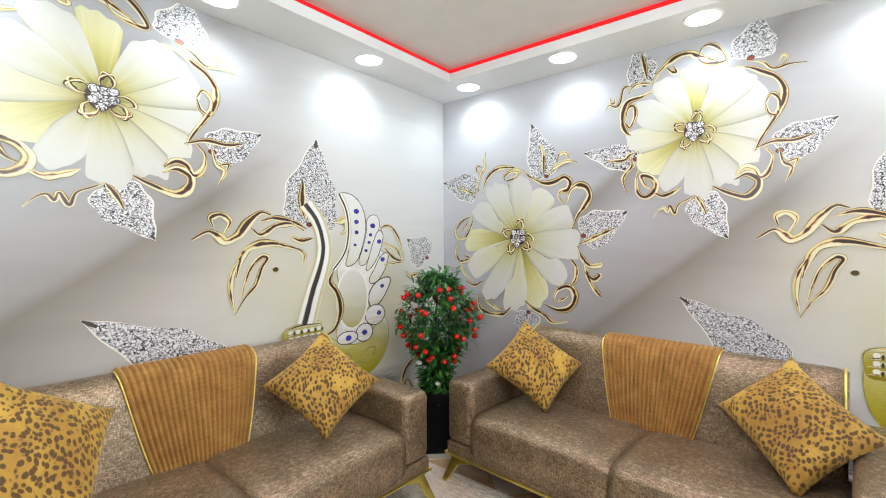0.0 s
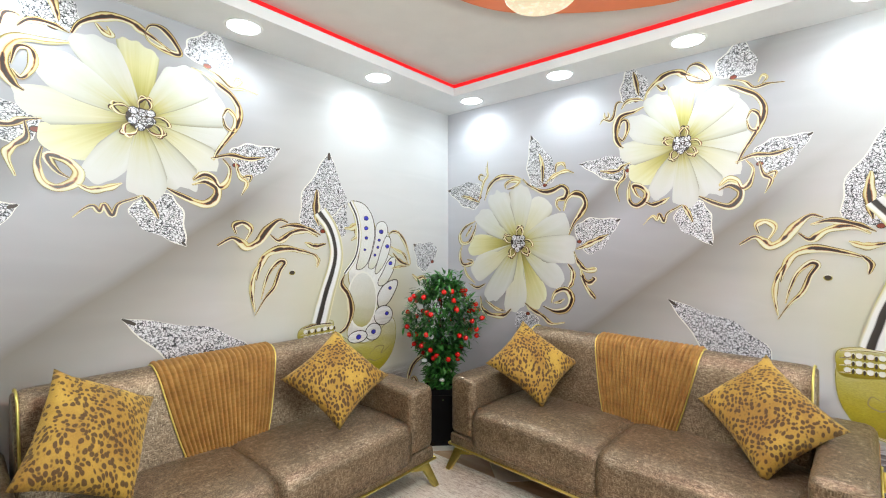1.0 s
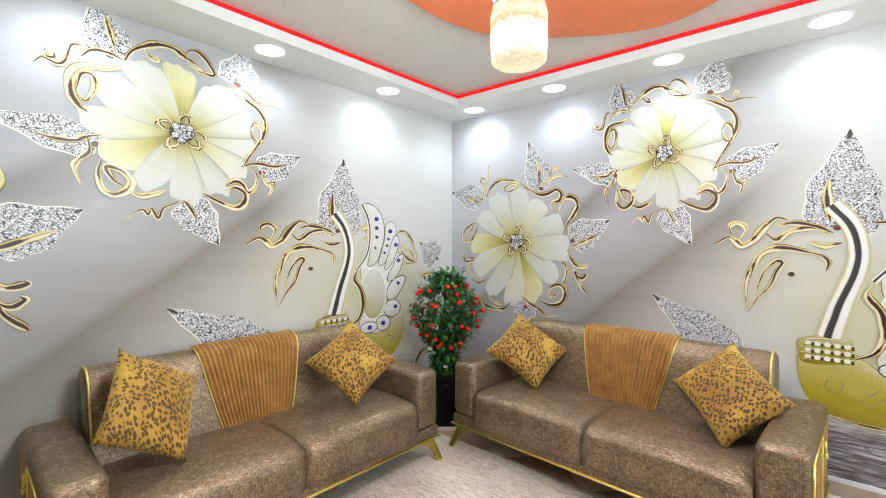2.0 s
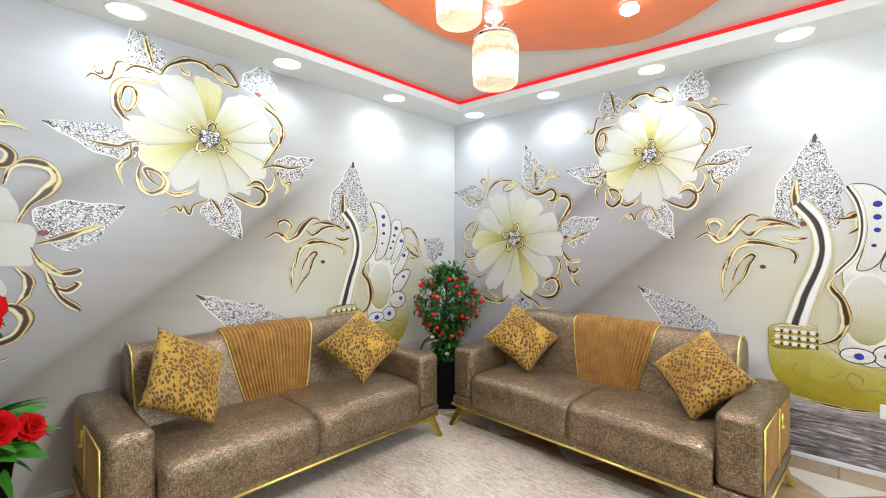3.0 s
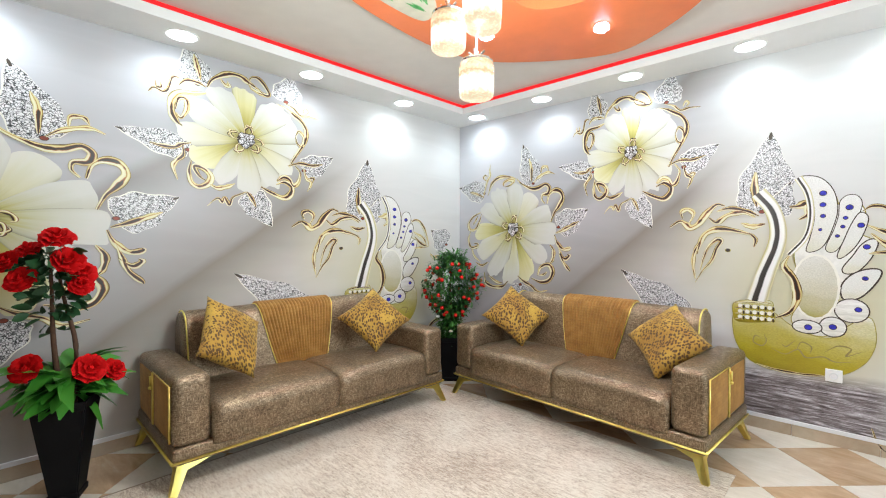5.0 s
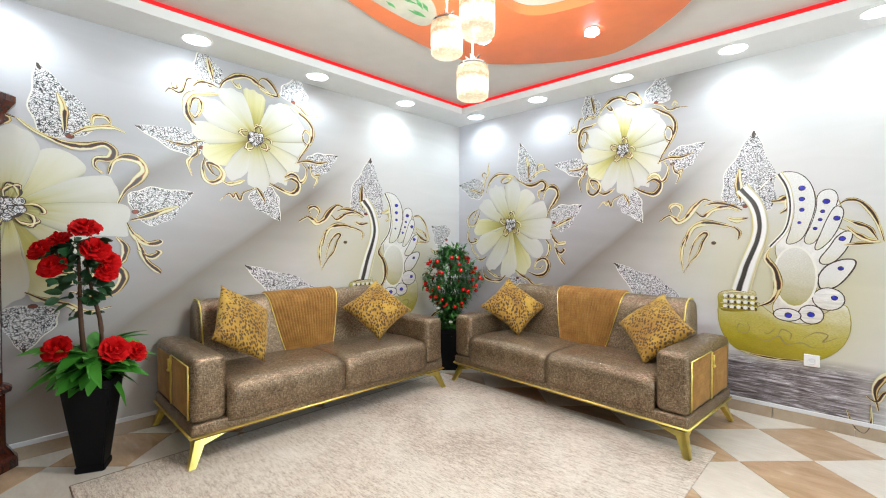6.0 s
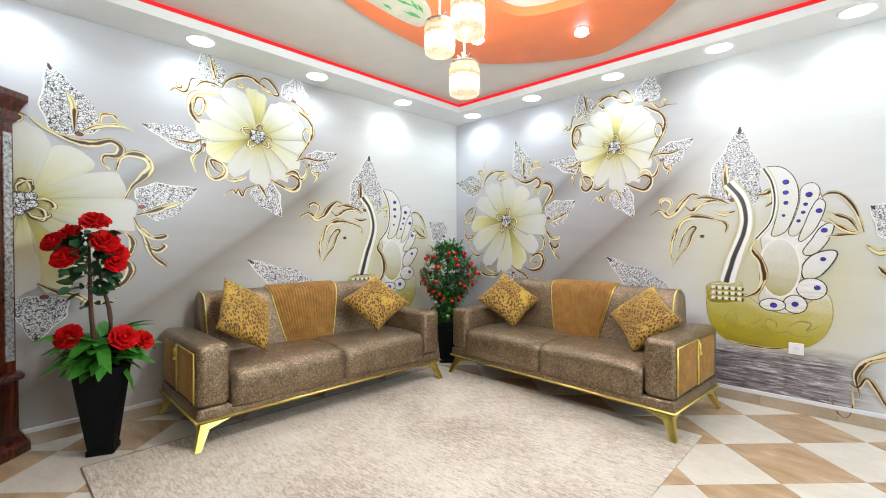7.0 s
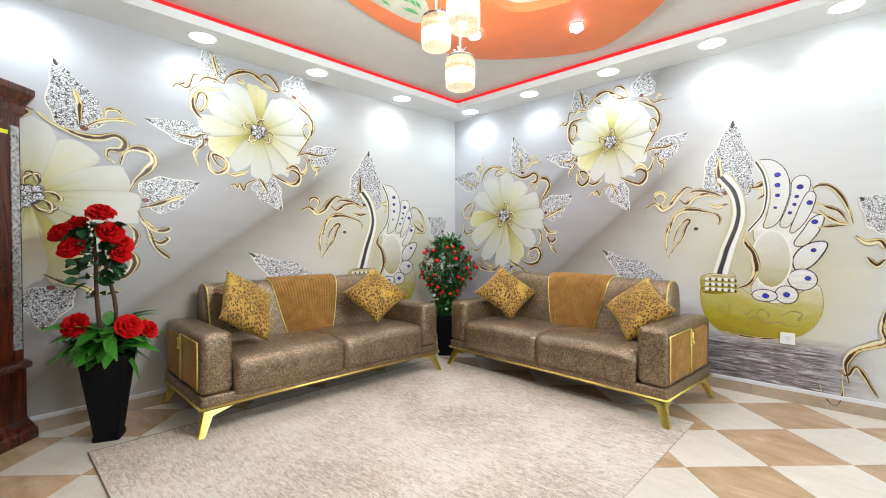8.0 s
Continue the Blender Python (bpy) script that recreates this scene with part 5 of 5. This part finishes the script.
# ---- wall socket ----
sock = thing("wall_socket", "white square wall socket set on the mural", "socket", m=pose(3.386, -0.016, 0.475))
part("frame", box_bm((-0.044, -0.006, -0.042), (0.044, 0.014, 0.042), 0.003, 2), M_WHITE, sock)
part("insert", lathe_bm([(0.004, -0.0085), (0.017, -0.008), (0.021, -0.0115), (0.024, -0.005), (0.024, 0.0)], 24, m=Matrix.Rotation(radians(-90), 4, "X")), M_BEAD, sock, "round recessed socket insert")


# ---- plants ----
def square_pot(root, w0, w1, h, label):
    bm = bmesh.new()
    prof = [(w0 + 0.012, 0.0), (w0 + 0.012, 0.03), (w0, 0.035), (w1 - 0.012, h - 0.045), (w1, h - 0.04), (w1, h), (w1 - 0.02, h), (w1 - 0.03, h - 0.06)]
    rings = [[bm.verts.new((sx * w / 2, sy * w / 2, z)) for sx, sy in ((-1, -1), (1, -1), (1, 1), (-1, 1))] for w, z in prof]
    for a, b in zip(rings, rings[1:]):
        for k in range(4):
            bm.faces.new((a[k], a[(k + 1) % 4], b[(k + 1) % 4], b[k]))
    bm.faces.new(rings[0])
    es = [e for e in bm.edges if abs(e.verts[0].co.z - e.verts[1].co.z) > 0.001]
    bmesh.ops.bevel(bm, geom=es, offset=0.006, segments=2, affect="EDGES")
    pot = part("pot", bm, M_BLACK, root, label)
    part("soil", box_bm((-w1 / 2 + 0.024, -w1 / 2 + 0.024, h - 0.07), (w1 / 2 - 0.024, w1 / 2 - 0.024, h - 0.04)), M_SOIL, pot, "dark soil")


def leaf_into(V, F, at, d, ln, w, up=None, curl=0.3):
    """Adds one folded, curled leaf."""
    d = Vector(d).normalized()
    up = Vector(up) if up is not None else Vector((0, 0, 1))
    s = d.cross(up)
    s = s.normalized() if s.length > 0.05 else Vector((1, 0, 0))
    nrm = s.cross(d)
    o = len(V)
    n = 5
    for i in range(n + 1):
        t = i / n
        c = Vector(at) + d * ln * t - nrm * curl * ln * t * t
        h = w * (math.sin(math.pi * min(1, t * 0.93 + 0.05)) ** 0.8) * (1 - 0.25 * t)
        V += [c - s * h + nrm * h * 0.3, c, c + s * h + nrm * h * 0.3]
    for i in range(n):
        a = o + 3 * i
        F += [(a, a + 1, a + 4, a + 3), (a + 1, a + 2, a + 5, a + 4)]


def rose_into(V, F, c, r, rng, axis):
    """Adds a bloom of overlapping ruffled petals."""
    axis = Vector(axis).normalized()
    q = axis.to_track_quat("Z", "Y")
    for ring, (n, rr, tilt) in enumerate(((3, 0.40, 0.25), (5, 0.62, 0.55), (7, 0.85, 0.9), (9, 1.05, 1.25))):
        for k in range(n):
            a = 2 * math.pi * (k + 0.5 * ring) / n + rng.uniform(-0.2, 0.2)
            o = len(V)
            for i in range(4):
                t = i / 3
                for j in range(5):
                    u = j / 2 - 1
                    ang = a + u * (1.05 / (ring + 1) + 0.22)
                    el = tilt * t
                    rad = r * rr * (0.25 + 0.75 * t) * (1 + 0.06 * rng.uniform(-1, 1))
                    z = r * (0.75 - 0.20 * ring) * t - 0.18 * r * (abs(u) ** 2) * t + r * 0.08 * rng.uniform(-1, 1)
                    p = Vector((math.cos(ang) * rad * math.sin(0.5 + el), math.sin(ang) * rad * math.sin(0.5 + el), z))
                    V.append(Vector(c) + q @ p)
            for i in range(3):
                for j in range(4):
                    b = o + 5 * i + j
                    F.append((b, b + 1, b + 6, b + 5))


def rose_plant():
    rng = random.Random(11)
    root = thing("potted_rose", "red artificial rose bush in a tall black square pot", "potted plant", m=pose(0.42, -3.665, 0, 0, 0, -25))
    square_pot(root, 0.128, 0.245, 0.53, "tall tapered black pot")
    inv = pose(0, 0, 0, 0, 0, 25)
    for path in (((0, -0.02, 0.46), (0, -0.05, 0.83), (0, -0.055, 1.07), (0.01, -0.06, 1.32)), ((0, 0.03, 0.46), (0.01, 0.04, 0.80), (0.0, 0.0, 1.03), (0.02, -0.03, 1.22))):
        pts = [inv @ Vector(p) for p in path]
        part("stem", tube_bm(spline(pts, 4), [0.015 - 0.0007 * i for i in range(13)], 8), M_STEM, root, smooth=True)
    axis = inv @ Vector((0.0, -0.05, 0))
    for i in range(170):
        V, F = [], []
        a, z = rng.uniform(0, 6.283), 0.86 + 0.48 * rng.betavariate(1.9, 1.2)
        r = rng.uniform(0.01, 0.11) * (0.7 + 0.5 * (z > 1.0))
        d = (math.cos(a), math.sin(a), rng.uniform(-0.5, 0.5))
        leaf_into(V, F, (axis.x + r * math.cos(a), axis.y + r * math.sin(a), z), d, rng.uniform(0.055, 0.085), rng.uniform(0.021, 0.031), (rng.uniform(-1, 1), rng.uniform(-1, 1), rng.uniform(-0.3, 1)), 0.2)
        attach("rose_leaf", mesh_of("rose_leaf", V, F, M_LEAF_DARK, None, True), root, "dark green oval leaf" if i == 0 else "")
    for i in range(95):
        V, F = [], []
        a = rng.uniform(0, 6.283)
        el = rng.uniform(-0.3, 0.9)
        d = (math.cos(a) * math.cos(el), math.sin(a) * math.cos(el), math.sin(el))
        r = rng.uniform(0.0, 0.09)
        leaf_into(V, F, (r * math.cos(a), r * math.sin(a), rng.uniform(0.54, 0.70)), d, rng.uniform(0.13, 0.22), rng.uniform(0.038, 0.058), (rng.uniform(-0.5, 0.5), rng.uniform(-0.5, 0.5), 1), rng.uniform(0.3, 0.8))
        attach("lower_leaf", mesh_of("lower_leaf", V, F, M_LEAF_BRIGHT, None, True), root, "bright green pointed leaf" if i == 0 else "")
    for x, y, z, r in ((0.05, -0.034, 1.389, 0.076), (0.0, -0.22, 1.271, 0.062), (0.067, -0.175, 1.179, 0.068), (-0.018, -0.141, 1.325, 0.062), (0.096, 0.004, 1.272, 0.074), (0.065, 0.064, 1.204, 0.068), (0.093, 0.05, 1.14, 0.06),
                       (0.06, -0.162, 0.729, 0.072), (0.14, 0.082, 0.698, 0.076), (0.096, 0.191, 0.66, 0.062)):
        V, F = [], []
        p = inv @ Vector((x, y, z))
        rose_into(V, F, p, r, rng, inv @ Vector((x * 2.0 + 0.25, y * 1.6, 0.45 if z > 1.3 else 0.28)))
        bm = bmesh.new()
        bmesh.ops.create_icosphere(bm, subdivisions=2, radius=r * 0.34, matrix=Matrix.Translation(p))
        bloom = part("rose", bm, M_ROSE, root, "full red bloom", True)
        for k in range(len(V) // 20):
            attach("petal", mesh_of("petal", V[20 * k:20 * k + 20], [tuple(q - 20 * k for q in f) for f in F[12 * k:12 * k + 12]], M_ROSE, None, True), bloom)


def berry_plant():
    rng = random.Random(23)
    root = thing("berry_bush", "leafy artificial bush with red berries in a black pot", "potted plant", m=pose(0.535, -0.73, 0, 0, 0, 43))
    square_pot(root, 0.17, 0.25, 0.43, "black square pot")
    pts = [(0, 0, 0.37), (0.01, 0.01, 0.6), (-0.01, 0, 0.9), (0.01, 0, 1.15)]
    part("trunk", tube_bm(spline(pts, 4), [0.014 - 0.0007 * i for i in range(13)], 8), M_STEM, root, smooth=True)
    V, F = [], []

    def radius(z):
        return 0.07 + 0.215 * math.exp(-((z - 0.95) / 0.22) ** 2)

    tips = []
    for i in range(190):
        z = rng.uniform(0.42, 1.24)
        a = rng.uniform(0, 6.283)
        r = radius(z) * rng.uniform(0.35, 1.10) * (1 if z < 1.1 else 0.85)
        tip = Vector((r * math.cos(a), r * math.sin(a), z))
        tips.append(tip)
        for k in range(26):
            p = tip + Vector((rng.gauss(0, 0.022), rng.gauss(0, 0.022), rng.gauss(0, 0.03)))
            d = Vector((math.cos(a) + rng.gauss(0, 0.7), math.sin(a) + rng.gauss(0, 0.7), rng.gauss(0.2, 0.6)))
            leaf_into(V, F, p, d, rng.uniform(0.035, 0.07), rng.uniform(0.008, 0.013), curl=0.25)
    tagged(attach("foliage", mesh_of("foliage", V, F, M_LEAF_SMALL, None, True), root, "dense small green leaves"), kind="stuff")
    out = [t for t in tips if 0.66 < t.z < 1.16 and (t.x ** 2 + t.y ** 2) ** 0.5 > radius(t.z) * 0.55]
    bm = bmesh.new()
    bmesh.ops.create_icosphere(bm, subdivisions=2, radius=0.019)
    me = bpy.data.meshes.new("berry")
    bm.to_mesh(me)
    bm.free()
    me.materials.append(M_BERRY)
    for p in me.polygons:
        p.use_smooth = True
    for t in out[:70]:
        q = t + Vector((t.x, t.y, 0)).normalized() * 0.055
        attach("berry", me, root, "", pose(*q))
    bm = bmesh.new()
    bmesh.ops.create_icosphere(bm, subdivisions=2, radius=0.021, matrix=Matrix.Diagonal((1, 1, 0.7, 1)))
    me = bpy.data.meshes.new("blossom")
    bm.to_mesh(me)
    bm.free()
    me.materials.append(M_WHITE_BLOOM)
    for x, y, z in ((0.06, -0.08, 0.56), (-0.10, -0.05, 0.60), (0.10, 0.0, 0.62), (0.0, -0.11, 0.50), (-0.13, -0.08, 0.64), (0.12, -0.09, 0.52)):
        attach("blossom", me, root, "tiny white blossom", pose(x, y, z))


rose_plant()
berry_plant()


# ---- mahogany display cabinet ----
def display_cabinet():
    root = thing("display_cabinet", "tall glossy mahogany display cabinet with canted glazed corners", "cabinet")

    def ring(g):
        return [(0.006, -4.02 + g), (0.06 + g * 0.4, -4.02 + g), (0.30 + g, -4.26 + g * 0.4), (0.30 + g, -5.0 - g), (0.006, -5.0 - g)]

    def prism(levels):
        bm = bmesh.new()
        rings = [[bm.verts.new((x, y, z)) for x, y in ring(g)] for g, z in levels]
        for a, b in zip(rings, rings[1:]):
            for k in range(5):
                bm.faces.new((a[k], a[(k + 1) % 5], b[(k + 1) % 5], b[k]))
        bm.faces.new(rings[0])
        bm.faces.new(rings[-1])
        return bm

    part("plinth", prism([(0.05, 0.0), (0.05, 0.05), (0.035, 0.07), (0.02, 0.10), (0.0, 0.13)]), M_WOOD, root, "moulded mahogany plinth")
    part("lower_case", prism([(0.0, 0.13), (0.0, 0.43)]), M_WOOD, root)
    part("middle_moulding", prism([(0.0, 0.43), (0.025, 0.445), (0.03, 0.465), (0.015, 0.48), (-0.01, 0.49)]), M_WOOD, root)
    part("upper_case", prism([(-0.01, 0.49), (-0.01, 1.98)]), M_WOOD, root)
    part("cornice", prism([(-0.01, 1.98), (0.01, 2.0), (0.015, 2.05), (0.045, 2.10), (0.06, 2.12), (0.06, 2.155), (0.03, 2.17)]), M_WOOD, root, "stepped mahogany cornice")
    a, b = Vector((0.062, -4.035, 0)), Vector((0.285, -4.258, 0))
    d = (b - a).normalized()
    n = Vector((-d.y, d.x, 0))
    if n.x < 0:
        n = -n
    for s0, s1, z0, z1, mat, nm, lab in ((0.006, 0.058, 0.56, 1.92, M_GLASS_PANEL, "glass_pane", "etched grey glass"), (0.075, 0.14, 1.862, 1.885, M_TAG, "price_tag", "small yellow sticker")):
        p, q = a + d * s0, a + d * s1
        vs = [p + n * 0.006, q + n * 0.006, p + n * 0.0, q + n * 0.0]
        verts = [(v.x, v.y, z) for z in (z0, z1) for v in vs]
        attach(nm, mesh_of(nm, verts, [(0, 1, 5, 4), (2, 6, 7, 3), (0, 4, 6, 2), (1, 3, 7, 5), (4, 5, 7, 6), (0, 2, 3, 1)], mat), root, lab)


display_cabinet()


# ---- skirting and floor tiles ----
skirt = thing("baseboard", "beige tile skirting with a white bead along the top", "baseboard", kind="structure")
me_n = box_bm((0.0015, -0.012, 0.0), (0.4485, -0.0005, 0.082), 0.002, 1)
skirt_tile = bpy.data.meshes.new("skirting_tile")
me_n.to_mesh(skirt_tile)
me_n.free()
skirt_tile.materials.append(M_TILE_SKIRT)
for k in range(13):
    attach("skirting_tile", skirt_tile, skirt, "", pose(0.015 + 0.45 * k, 0, 0))
for k in range(13):
    attach("skirting_tile", skirt_tile, skirt, "", pose(0, -5.95 + 0.45 * k - 0.46, 0, 0, 0, 90))
bm = box_bm((0.015, -0.016, 0.082), (ROOM_X, -0.003, 0.112), 0.004, 2)
box_bm((0.003, ROOM_Y, 0.082), (0.016, -0.016, 0.112), 0.004, 2, bm)
part("bead", bm, M_BEAD, skirt, "white bead")

TILE = 0.455
ea, eb = Vector((1, 1, 0)).normalized() * TILE, Vector((1, -1, 0)).normalized() * TILE
origin = Vector((3.119, -0.956, 0))


def clip(poly, axis, limit, keep_less):
    out = []
    for p, q in zip(poly, poly[1:] + poly[:1]):
        a, b = (p[axis] <= limit) == keep_less, (q[axis] <= limit) == keep_less
        if a:
            out.append(p)
        if a != b:
            t = (limit - p[axis]) / (q[axis] - p[axis])
            out.append(p.lerp(q, t))
    return out


shared = {}
for i in range(-22, 22):
    for j in range(-22, 22):
        c = origin + ea * (i + 0.5) + eb * (j + 0.5)
        if not (-0.35 < c.x < ROOM_X + 0.35 and ROOM_Y - 0.35 < c.y < 0.35):
            continue
        gap = 0.5 - 0.0016 / TILE
        poly = [c + ea * a + eb * b for a, b in ((-gap, -gap), (gap, -gap), (gap, gap), (-gap, gap))]
        full = len(poly)
        cut = poly
        for axis, lim, less in ((0, 0.001, False), (0, ROOM_X - 0.001, True), (1, ROOM_Y + 0.001, False), (1, -0.001, True)):
            cut = clip(cut, axis, lim, less) if cut else cut
        if len(cut) < 3:
            continue
        kind = (i + j) % 2
        mat = M_TILE_CREAM if kind else M_TILE_TAN
        whole = cut == poly
        if whole and kind in shared:
            me = shared[kind]
        else:
            n = len(cut)
            top = [(p.x - c.x, p.y - c.y, 0.0) for p in cut]
            mid = sum((Vector(t) for t in top), Vector()) / n
            verts = [tuple(Vector(t).lerp(mid, 0.004)) for t in top] + [(x, y, -0.0012) for x, y, z in top] + [(x, y, -0.007) for x, y, z in top]
            faces = [tuple(range(n))] + [(r * n + k, (r + 1) * n + k, (r + 1) * n + (k + 1) % n, r * n + (k + 1) % n) for r in range(2) for k in range(n)]
            me = mesh_of("tile", verts, faces, mat)
            bm = bmesh.new()
            bm.from_mesh(me)
            bmesh.ops.recalc_face_normals(bm, faces=bm.faces[:])
            if next(f for f in bm.faces if len(f.verts) == n and abs(f.normal.z) > 0.9).normal.z < 0:
                bmesh.ops.reverse_faces(bm, faces=bm.faces[:])
            bm.to_mesh(me)
            bm.free()
            if whole:
                shared[kind] = me
        attach("floor_tile", me, floor, "", pose(c.x, c.y, 0))
